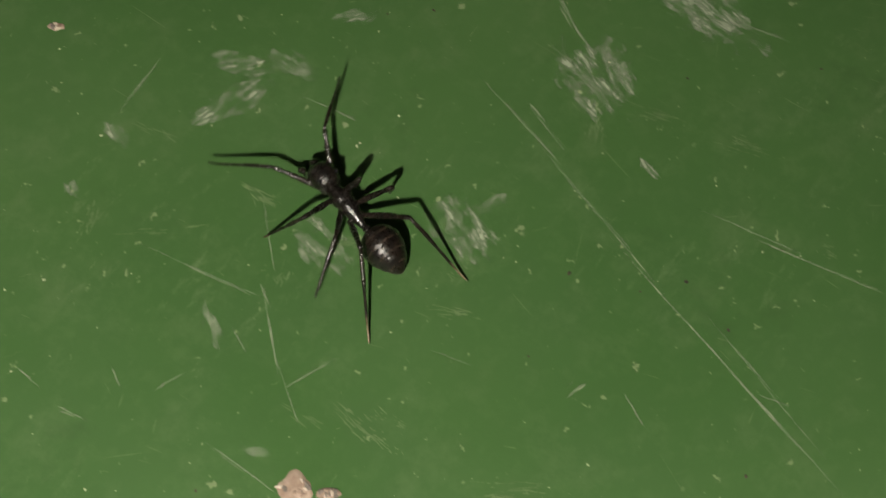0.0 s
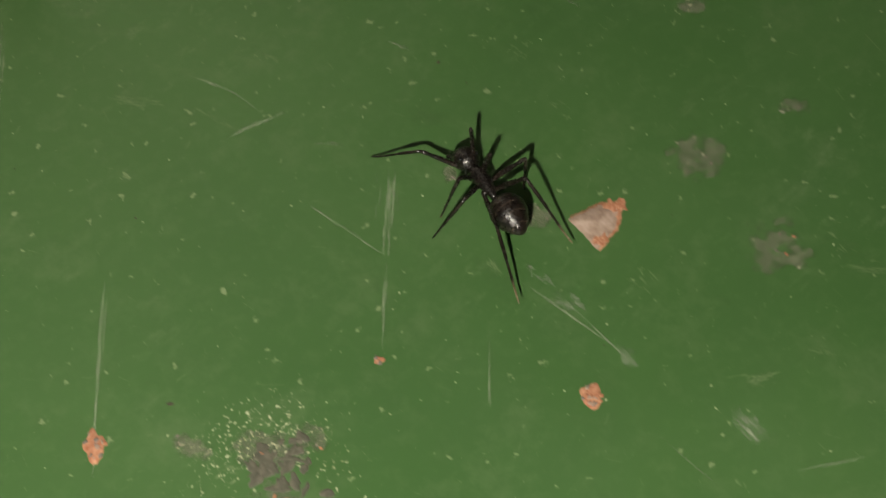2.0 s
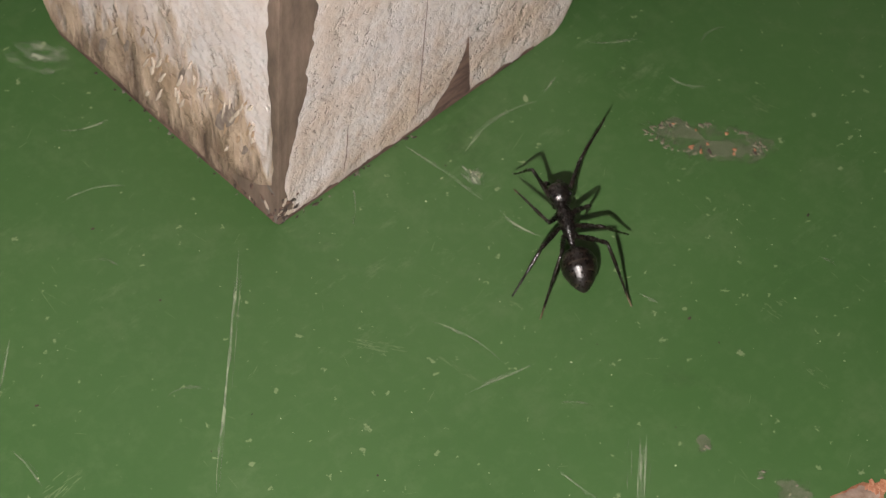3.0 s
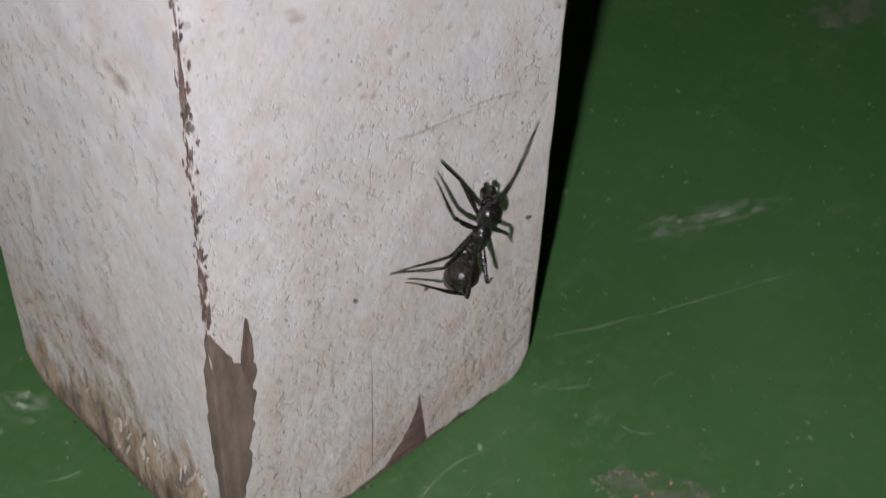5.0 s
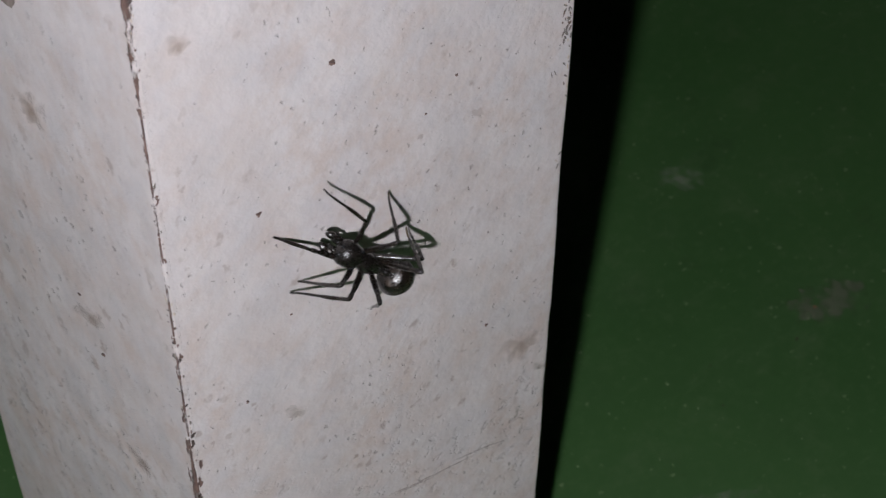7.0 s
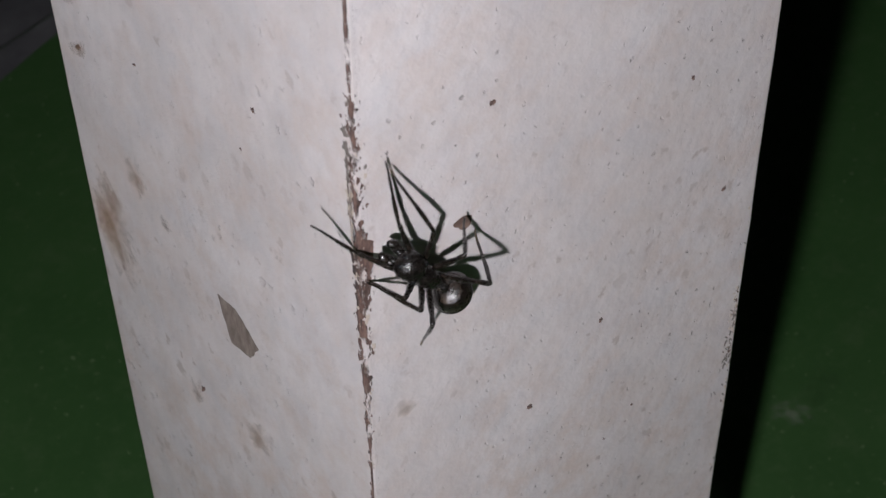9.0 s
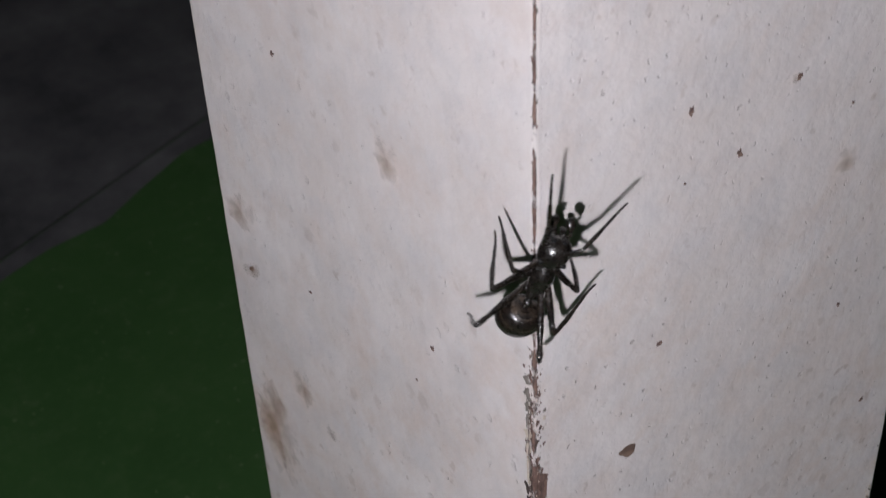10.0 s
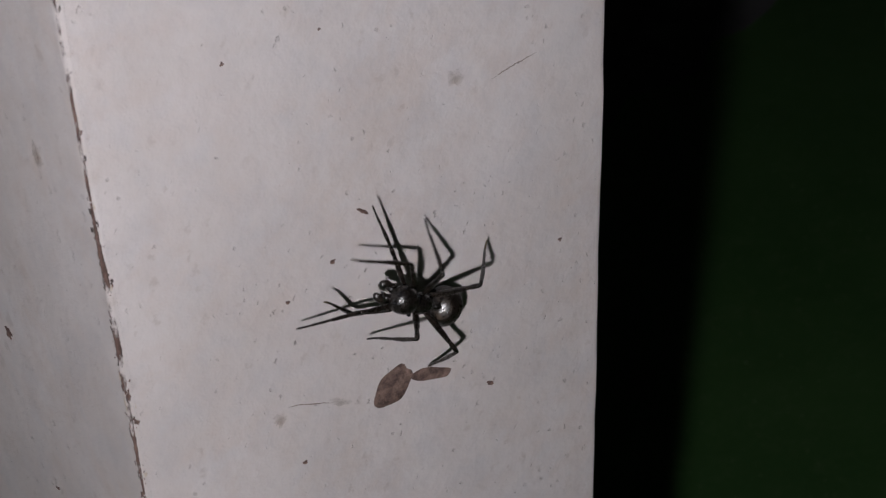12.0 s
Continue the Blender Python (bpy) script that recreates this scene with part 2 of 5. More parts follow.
def film_streak(name, colour, strength):
    m, nt, b = material(name)
    b.inputs["Base Color"].default_value = (*colour, 1)
    b.inputs["Roughness"].default_value = 0.7
    n = ramp(nt, noise_tex(nt, 1100, 6, 0.7, (0.35, 1, 1)), 0.36, 0.62)
    nt.links.new(math_node(nt, "MULTIPLY", n, strength), b.inputs["Alpha"])
    return m


def glossy_black(name, colour, sheen, rough, scale=2600, bands=0.0, tip=0.0):
    """Dark cuticle; bands gives pale plate edges along x, tip a paler end beyond that length."""
    m, nt, b = material(name)
    c = mix(nt, ramp(nt, noise_tex(nt, scale, 4, 0.6), 0.4, 0.75), colour, sheen)
    at = nt.nodes.new("ShaderNodeSeparateXYZ")
    nt.links.new(coords(nt), at.inputs[0])
    if bands:
        s = math_node(nt, "FRACT", math_node(nt, "DIVIDE", math_node(nt, "SUBTRACT", -0.0001, at.outputs[0]), bands), 0.0)
        c = mix(nt, times(nt, ramp(nt, s, 0.84, 0.95), ramp(nt, noise_tex(nt, 2200, 3), 0.35, 0.6), 0.9), c, (0.055, 0.04, 0.028))
    if tip:
        c = mix(nt, ramp(nt, math_node(nt, "DIVIDE", at.outputs[0], tip), 0.78, 1.0), c, (0.17, 0.13, 0.08))
    nt.links.new(c, b.inputs["Base Color"])
    b.inputs["Specular IOR Level"].default_value = 0.6
    nt.links.new(ramp(nt, noise_tex(nt, scale * 1.6, 3), 0.35, 0.7, (rough * 0.8,) * 3, (rough * 1.35,) * 3), b.inputs["Roughness"])
    h = math_node(nt, "ADD", noise_tex(nt, scale * 2, 3, 0.6), times(nt, noise_tex(nt, scale * 0.8, 3, 0.55, (0.35, 1, 1)), 1.4))
    bump(nt, b, h, 0.42, 0.00007)
    return m


GREEN_A, GREEN_B, GREEN_PALE = (0.046, 0.115, 0.032), (0.062, 0.138, 0.042), (0.13, 0.2, 0.09)
WHITE_A, WHITE_B = (0.71, 0.665, 0.655), (0.61, 0.56, 0.54)
M_GREEN = green_paint()
M_WHITE = white_paint()
M_WOOD = grainy("bare_wood", (0.08, 0.05, 0.038), (0.23, 0.15, 0.115), 700, 0.8, (0.15, 1, 1))
M_GRAIN = grainy("upright_wood", (0.1, 0.072, 0.056), (0.25, 0.178, 0.14), 500, 0.7, (1, 1, 0.3))
M_SCAB = grainy("dark_bare_wood", (0.05, 0.03, 0.025), (0.3, 0.2, 0.165), 1100, 0.75, (1, 1, 0.45), 0.0004)
M_WORN = broken_wood("broken_bare_wood", (0.05, 0.03, 0.026), (0.24, 0.15, 0.12))
M_BARK = grainy("dark_scab", (0.06, 0.035, 0.03), (0.24, 0.15, 0.12), 900, 0.8, (0.3, 2, 1))
M_OCHRE = grainy("ochre_grime", (0.3, 0.2, 0.125), (0.52, 0.38, 0.26), 1100, 0.8)
M_FADED = grainy("faded_wood", (0.15, 0.115, 0.095), (0.31, 0.255, 0.22), 1300, 0.8, (1, 1, 0.4))
M_GREY = grainy("grey_primer", (0.13, 0.11, 0.095), (0.24, 0.21, 0.185), 700, 0.8)
M_ORANGE = grainy("orange_primer", (0.30, 0.10, 0.045), (0.54, 0.29, 0.18), 1600, 0.75)
M_PINK = grainy("pink_plaster", (0.24, 0.165, 0.12), (0.46, 0.355, 0.29), 900, 0.85)
M_PLASTER = mottled_film("plaster_smear", (0.17, 0.125, 0.09), (0.37, 0.28, 0.215), 0.76, 1500, 0.28)
M_CREAM = grainy("cream_filler", (0.5, 0.42, 0.34), (0.66, 0.57, 0.48), 800, 0.7)
M_SCRATCH = film_streak("scratched_paint", (0.38, 0.46, 0.3), 0.6)
M_CRUST = mottled_film("grey_crust", (0.085, 0.115, 0.058), (0.25, 0.265, 0.175), 0.55, 1000, 0.26)
M_RUB = combed_paint("rubbed_paint", (0.36, 0.42, 0.3), 0.82)
M_HAIR = grainy("hairline_scratch", (0.07, 0.135, 0.048), (0.18, 0.25, 0.12), 300, 0.6)
M_STAIN = film_paint("brown_stain", (0.46, 0.3, 0.18), (1, 1, 1), 0.62, 1.0, 0.42, 900)
M_DARK = grainy("dark_speck", (0.03, 0.022, 0.02), (0.09, 0.06, 0.05), 2000, 0.7)
M_CRUMB = grainy("old_paint_crumb", (0.16, 0.18, 0.11), (0.32, 0.33, 0.24), 900, 0.8)
M_FLECK = grainy("worn_crust", (0.10, 0.10, 0.065), (0.24, 0.225, 0.165), 500, 0.85)
M_SOOT = grainy("dark_bare_patch", (0.06, 0.065, 0.045), (0.13, 0.12, 0.09), 900, 0.9)
M_DUST = grainy("pale_dust", (0.26, 0.29, 0.16), (0.66, 0.68, 0.5), 260, 0.8)
M_CONCRETE = grainy("grey_concrete", (0.06, 0.06, 0.064), (0.16, 0.158, 0.16), 45, 0.9, (1, 1, 1), 0.0005)
M_WALL = grainy("unseen_room_wall", (0.55, 0.53, 0.515), (0.62, 0.6, 0.58), 12, 0.85, (1, 1, 1), 0.0005)
M_ANT = glossy_black("spider_hide", (0.0045, 0.0038, 0.0033), (0.018, 0.0142, 0.0115), 0.26)
M_GASTER = glossy_black("spider_abdomen", (0.005, 0.004, 0.0034), (0.016, 0.0105, 0.0075), 0.3, 2400, 0.0029 / 4.2)
M_LIMB = glossy_black("spider_leg", (0.005, 0.004, 0.0034), (0.026, 0.019, 0.014), 0.24)
M_SHIN = glossy_black("spider_shin", (0.006, 0.0045, 0.0036), (0.024, 0.018, 0.013), 0.24, 2600, 0.0, 0.0052)
M_EYE = glossy_black("spider_eye", (0.008, 0.008, 0.009), (0.012, 0.012, 0.014), 0.12)
M_HOUSING = grainy("torch_housing", (0.015, 0.015, 0.016), (0.03, 0.03, 0.03), 900, 0.5)
M_BOUNCE = grainy("pale_bounce_plate", (0.78, 0.76, 0.75), (0.82, 0.8, 0.79), 900, 0.5)
M_GLOW = bpy.data.materials.new("torch_glow")
M_GLOW.use_nodes = True
nt = M_GLOW.node_tree
nt.nodes.clear()
em = nt.nodes.new("ShaderNodeEmission")
em.inputs[0].default_value = (1.05, 0.98, 0.965, 1)
em.inputs[1].default_value = TORCH_POWER
nt.links.new(em.outputs[0], nt.nodes.new("ShaderNodeOutputMaterial").inputs[0])


# ---- helpers for meshes ----
def part(name, bm, mat, parent=None, label="", smooth=True):
    me = bpy.data.meshes.new(name)
    bm.normal_update()
    bm.to_mesh(me)
    bm.free()
    ob = new(name, me)
    me.materials.append(mat)
    if smooth:
        me.shade_smooth()
    if parent is not None:
        ob.parent = parent
    return tagged(ob, label)


def box(bm, x0, y0, z0, x1, y1, z1):
    bmesh.ops.create_cube(bm, size=1.0, matrix=Matrix.Translation(((x0 + x1) / 2, (y0 + y1) / 2, (z0 + z1) / 2)) @ Matrix.Diagonal((x1 - x0, y1 - y0, z1 - z0, 1)))
    return bm


def loft(bm, rings, n=16):
    """Rings of (centre, half width across, half height, tilt about y) along x, closed to points at both ends."""
    made = []
    for c, w, h, tilt in rings:
        t = Matrix.Translation(Vector(c) * MM) @ pose(0, 0, 0, 0, tilt, 0)
        made.append([bm.verts.new(t @ Vector((0, math.cos(a) * w * MM, math.sin(a) * h * MM))) for a in (2 * math.pi * i / n for i in range(n))])
    for a, b in zip(made, made[1:]):
        for i in range(n):
            bm.faces.new((a[i], a[(i + 1) % n], b[(i + 1) % n], b[i]))
    bm.faces.new(made[0][::-1])
    bm.faces.new(made[-1])
    bmesh.ops.recalc_face_normals(bm, faces=bm.faces)
    return bm


def rod(bm, points, radii, n=8):
    """A round tapered rod through points, in millimetres."""
    pts = [Vector(p) for p in points]
    made = []
    for i, (p, r) in enumerate(zip(pts, radii)):
        d = (pts[min(i + 1, len(pts) - 1)] - pts[max(i - 1, 0)]).normalized()
        q = d.to_track_quat("X", "Z").to_matrix()
        made.append([bm.verts.new((p + q @ Vector((0, math.cos(a) * r, math.sin(a) * r))) * MM) for a in (2 * math.pi * k / n for k in range(n))])
    for a, b in zip(made, made[1:]):
        for k in range(n):
            bm.faces.new((a[k], a[(k + 1) % n], b[(k + 1) % n], b[k]))
    bm.faces.new(made[0][::-1])
    bm.faces.new(made[-1])
    bmesh.ops.recalc_face_normals(bm, faces=bm.faces)
    return bm


def face_pose(face, u, v, angle, lift):
    """The pose of a mark on a face of the place: its x along the mark, its z out of the face; millimetres."""
    turn = pose(0, 0, 0, 0, 0, angle)
    if face == "floor":
        return Matrix.Translation((u * MM, v * MM, lift * MM)) @ turn
    if face == "front":
        return Matrix.Translation((u * MM, -lift * MM, v * MM)) @ pose(0, 0, 0, 90, 0, 0) @ turn
    out = Matrix.Translation((-lift * MM, u * MM, v * MM)) @ Matrix(((0, 0, -1, 0), (1, 0, 0, 0), (0, -1, 0, 0), (0, 0, 0, 1)))
    return out @ pose(0, 0, 0, 0, 0, -angle)


def flake(length, width, thick, rng, n=18, jag=0.22, corners=0):
    """An irregular flat flake with a low dome and a ragged rim; millimetres."""
    bm = bmesh.new()
    ph = rng.uniform(0, 9)
    rim, low = [], []
    for i in range(n):
        a = 2 * math.pi * i / n
        r = 1 + jag * (noise.noise((math.cos(a) * 1.3 + ph, math.sin(a) * 1.3, ph)) * 1.6 + rng.uniform(-0.35, 0.35) * min(1.0, 16 / n))
        if corners:
            r *= math.cos(math.pi / corners) / math.cos((a + 0.5) % (2 * math.pi / corners) - math.pi / corners) * 1.15
        x, y = math.cos(a) * length / 2 * r, math.sin(a) * width / 2 * r
        rim.append(bm.verts.new((x * 0.93 * MM, y * 0.93 * MM, thick * MM)))
        low.append(bm.verts.new((x * MM, y * MM, 0)))
    mid = [bm.verts.new((v.co.x * 0.5, v.co.y * 0.5, thick * rng.uniform(0.9, 1.5) * MM)) for v in rim]
    top = bm.verts.new((0, 0, thick * 1.2 * MM))
    for i in range(n):
        j = (i + 1) % n
        bm.faces.new((low[i], low[j], rim[j], rim[i]))
        bm.faces.new((rim[i], rim[j], mid[j], mid[i]))
        bm.faces.new((mid[i], mid[j], top))
    return bm


def film(length, width, rng, n=16, jag=0.15):
    """A flat ragged film one face thick, for a mark in the paint."""
    bm = bmesh.new()
    vs = []
    for i in range(n):
        a = 2 * math.pi * i / n
        r = 1 + rng.uniform(-jag, jag)
        vs.append(bm.verts.new((math.cos(a) * length / 2 * r * MM, math.sin(a) * width / 2 * r * MM, 0)))
    bm.faces.new(vs)
    return bm


def strip(bm, x0, x1, y, width, rng, n, height=0.0):
    """One thin wavering stroke along x, fading to points at its ends; millimetres."""
    rows, drift = [], 0.0
    for i in range(n):
        s = i / (n - 1)
        drift += rng.uniform(-0.3, 0.3) * width
        w = width / 2 * min(1.0, 0.15 + 4 * s, 0.15 + 4 * (1 - s)) * rng.uniform(0.45, 1.3)
        x = x0 + (x1 - x0) * s
        rows.append((bm.verts.new((x * MM, (y + drift - w) * MM, height * MM)), bm.verts.new((x * MM, (y + drift + w) * MM, height * MM))))
    for a, b in zip(rows, rows[1:]):
        bm.faces.new((a[0], b[0], b[1], a[1]))


def groove(length, width, rng, n=9):
    """A thin wavering scratch that tapers to both ends."""
    bm = bmesh.new()
    strip(bm, -length / 2, length / 2, 0.0, width, rng, n)
    return bm


def scratched(length, width, rng):
    """A scratch of several hair-thin strokes that run along each other and break off."""
    bm = bmesh.new()
    strip(bm, -length / 2, length / 2, 0.0, min(0.16, width * 0.5), rng, int(8 + length))
    for k in range(int(2 + width * 9)):
        l = length * rng.uniform(0.12, 0.6)
        x = rng.uniform(-0.5, 0.5) * (length - l)
        strip(bm, x - l / 2, x + l / 2, rng.gauss(0, 0.45) * width, rng.uniform(0.03, 0.10), rng, 8, 0.001 * (k + 1))
    return bm


def streaks(length, width, rng):
    """A scuff: clusters of short ragged strokes."""
    bm = bmesh.new()
    heads = [(rng.gauss(0, 0.26) * length, rng.gauss(0, 0.26) * width, rng.uniform(0.12, 0.4)) for k in range(int(3 + length * 0.5))]
    for i in range(int(14 + min(110, length * width * 3.4))):
        hx, hy, size = rng.choice(heads)
        x, y = hx + rng.gauss(0, 0.4) * size * length, hy + rng.gauss(0, 0.5) * size * width
        l = length * rng.choice((0.05, 0.08, 0.12, 0.2, 0.35)) * rng.uniform(0.7, 1.2)
        tilt = rng.gauss(0, 0.09)
        first = len(bm.verts)
        strip(bm, x - l / 2, x + l / 2, y, rng.uniform(0.03, 0.13) * min(1.3, 0.5 + width * 0.25), rng, 6, 0.0007 * i)
        bm.verts.ensure_lookup_table()
        for vert in bm.verts[first:]:
            vert.co.y += (vert.co.x - x * MM) * tilt
    return bm


def kite(size, thick, rng):
    """A five-cornered flake with slightly ragged edges; millimetres."""
    corners = [Vector(c) for c in ((-1.5, 1.8), (1.2, 1.0), (2.2, -0.1), (0.4, -1.4), (-2.2, -1.7))]
    bm = bmesh.new()
    rim, low = [], []
    for p, q in zip(corners, corners[1:] + corners[:1]):
        for i in range(8):
            at = (p + (q - p) * i / 8) * size + Vector((rng.gauss(0, 0.05), rng.gauss(0, 0.05)))
            rim.append(bm.verts.new((at.x * 0.97 * MM, at.y * 0.97 * MM, thick * MM)))
            low.append(bm.verts.new((at.x * MM, at.y * MM, 0)))
    top = bm.verts.new((0, 0, thick * 1.2 * MM))
    for i in range(len(rim)):
        j = (i + 1) % len(rim)
        bm.faces.new((low[j], low[i], rim[i], rim[j]))
        bm.faces.new((rim[j], rim[i], top))
    return bm


def rubbed(length, width, stroke, away):
    """A flat patch whose own x runs along the strokes that rubbed it, set off from its origin so that no two share a grain; millimetres."""
    bm = bmesh.new()
    turn = math.radians(-stroke)
    vs = []
    for i in range(40):
        a = 2 * math.pi * i / 40
        x, y = math.cos(a) * length / 2, math.sin(a) * width / 2
        vs.append(bm.verts.new(Vector(((x * math.cos(turn) - y * math.sin(turn)) * MM, (x * math.sin(turn) + y * math.cos(turn)) * MM, 0)) + away))
    bm.faces.new(vs)
    return bm


def grains(spots, rng):
    """Many small rough grains in one mesh: (u, v, size, stretch) in millimetres."""
    base = ((0, 0, 1), (1, 0, 0.1), (0.3, 0.95, 0), (-0.8, 0.6, 0.1), (-0.8, -0.6, 0), (0.3, -0.95, 0.1))
    verts, faces = [], []
    for u, v, size, stretch in spots:
        at, a = len(verts), rng.uniform(0, 6.283)
        for x, y, z in base:
            x, y, z = x * stretch * rng.uniform(0.6, 1.3), y * rng.uniform(0.6, 1.3), z * 0.6
            verts.append(((u + size * (x * math.cos(a) - y * math.sin(a))) * MM, (v + size * (x * math.sin(a) + y * math.cos(a))) * MM, size * z * MM + 0.00001))
        faces += [(at, at + k, at + k % 5 + 1) for k in range(1, 6)]
    me = bpy.data.meshes.new("grains")
    me.from_pydata(verts, [], faces)
    bm = bmesh.new()
    bm.from_mesh(me)
    bpy.data.meshes.remove(me)
    return bm


def marks(name, face, rows, maker, mat, parent, lift, label="", grow=1.0):
    rng = random.Random(name + face)
    for k, (u, v, length, width, angle) in enumerate(rows):
        if face == "side":
            u = min(u, V0 + SL * v - 0.4 - 0.28 * max(length, width) * grow)
        ob = part(name, maker(length * grow, width * grow, rng), mat, parent, label)
        middle = sum((Vector(c) for c in ob.bound_box), Vector()) / 8 if mat is M_CRUST else Vector()
        ob.matrix_basis = face_pose(face, u, v, angle, lift + 0.002 * (k % 5)) @ Matrix.Translation(-middle)


# ---- room: ground, with unseen walls and ceiling added to bounce torch light ----
bm = box(bmesh.new(), -0.9, -0.9, -0.05, 0.9, 0.9, -0.0022)
tagged(part("ground", bm, M_CONCRETE, smooth=False), "dark grey bare concrete ground", "floor", kind="structure")
for nm, b in (("unseen_wall_north", (-0.9, 0.9, -0.05, 0.9, 0.98, 1.4)), ("unseen_wall_south", (-0.9, -0.98, -0.05, 0.9, -0.9, 1.4)), ("unseen_wall_east", (0.9, -0.98, -0.05, 0.98, 0.98, 1.4)), ("unseen_wall_west", (-0.98, -0.98, -0.05, -0.9, 0.98, 1.4))):
    tagged(part(nm, box(bmesh.new(), *b), M_WALL, smooth=False), "unseen white wall added to close the dark room and bounce light", "wall", kind="structure")
tagged(part("ceiling", box(bmesh.new(), -0.98, -0.98, 1.4, 0.98, 0.98, 1.46), M_WALL, smooth=False), "unseen white ceiling added to close the dark room and bounce light", "ceiling", kind="structure")

# the green board with its far edge slightly askew
bm = bmesh.new()
plan = [(-0.5, -0.6), (0.7, -0.6), (0.7, 0.285), (-0.5, 0.052)]
low = [bm.verts.new((x, y, -0.002)) for x, y in plan]
high = [bm.verts.new((x, y, 0.0)) for x, y in plan]
bm.faces.new(high)
bm.faces.new(low[::-1])
for i in range(4):
    bm.faces.new((low[i], low[(i + 1) % 4], high[(i + 1) % 4], high[i]))
bmesh.ops.bevel(bm, geom=[e for e in bm.edges if all(v.co.z > -0.001 for v in e.verts)], offset=0.0009, segments=2, affect="EDGES")
board = tagged(part("floor", bm, M_GREEN, smooth=False), "scuffed dark green painted board with scratches and chips", "floor", kind="structure")
rng = random.Random(3)
bm = bmesh.new()
near, far = [], []
for i in range(90):
    x = -0.24 + i * 0.009
    y = 0.052 + (x + 0.5) * 0.1942
    near.append(bm.verts.new((x, y - 0.004 - 0.012 * abs(noise.noise((i * 0.3, 0, 0)) + 0.5 * noise.noise((i * 1.1, 4, 0))) - rng.uniform(0, 0.0006), 0.00015)))
    far.append(bm.verts.new((x, y - 0.0012, 0.00015)))
for i in range(89):
    bm.faces.new((near[i], near[i + 1], far[i + 1], far[i]))
part("worn_edge", bm, M_CONCRETE, board, "bare grey worn edge", smooth=False)

# ---- the white leg ----
W0, V0, SR, SL, TALL = 31.5, 27.8, 0.0404, 0.0609, 420.0


def leg_body():
    """A tapered square post with worn, slightly uneven rounded arrises; the front arris stands at the origin."""
    bm = bmesh.new()
    rings = []
    steps = [0, 0.5, 1.2] + [2.5 + 2.5 * i for i in range(90)] + [300, 420]
    for k, z in enumerate(steps):
        w, v = W0 + SR * z, V0 + SL * z
        inset = 0.06 if k == 0 else 0.0
        ring = []
        for ci, (cx, cy, sx, sy) in enumerate(((0, 0, 1, 1), (w, 0, -1, 1), (w, v, -1, -1), (0, v, 1, -1))):
            r = (0.3, 0.4, 0.6, 0.5)[ci] + 0.18 * noise.noise((z * 0.09, ci * 7.0, 1.0)) + 0.15 * noise.noise((z * 0.5, ci * 5.0, 2.0))
            if ci == 0:
                r = max(0.15, r + (0.8 if z < 24 else 0.0) * max(0.0, noise.noise((z * 0.2, 3.0, 5.0)) + 0.4))
            if ci and z < 2.5:
                r += (2.5 - z) * 0.6
            r = max(r, 0.12)
            for j in range(4):
                a = math.pi / 2 * j / 3
                px, py = (r * (1 - math.cos(a)), r * (1 - math.sin(a)))
                if ci % 2:
                    px, py = py, px
                x, y = cx + sx * (px + inset), cy + sy * (py + inset)
                ring.append(bm.verts.new((x * MM, y * MM, z * MM)))
        rings.append(ring)
    n = len(rings[0])
    for a, b in zip(rings, rings[1:]):
        for i in range(n):
            bm.faces.new((a[i], a[(i + 1) % n], b[(i + 1) % n], b[i]))
    bm.faces.new(rings[0][::-1])
    bm.faces.new(rings[-1])
    bmesh.ops.recalc_face_normals(bm, faces=bm.faces)
    return bm


leg = new("furniture_leg")
tagged(leg, "chipped white painted tapered wooden leg on the green board", "furniture leg")
part("post", leg_body(), M_WHITE, leg, "white painted post with stains", smooth=False)

# ---- the phone whose torch lights the place, and an added bounce plate ----
phone = new("phone")
tagged(phone, "unseen phone over the board, torch lit, with an added bounce plate", "phone")
bm = bmesh.new()
bmesh.ops.create_cone(bm, cap_ends=True, segments=24, radius1=0.0022, radius2=0.0022, depth=0.0006)
part("torch_lens", bm, M_GLOW, phone, "bright glowing torch lens")
bm = bmesh.new()
bmesh.ops.create_cone(bm, cap_ends=True, segments=32, radius1=0.0036, radius2=0.0036, depth=0.002, matrix=Matrix.Translation((0, 0, 0.0016)))
part("torch_ring", bm, M_HOUSING, phone)
# unseen pale plate behind the lens, added to bounce neutral fill into shadows
bm = box(bmesh.new(), -0.022, -0.095, 0.0028, 0.056, 0.065, 0.011)
bmesh.ops.bevel(bm, geom=bm.edges[:], offset=0.003, segments=3, affect="EDGES")
part("bounce_plate", bm, M_BOUNCE, phone, "unseen pale plate added to bounce light into the shadows")

# ---- ant-like spider ----
spider = new("spider")
tagged(spider, "glossy black ant-like spider with long thin legs", "spider")

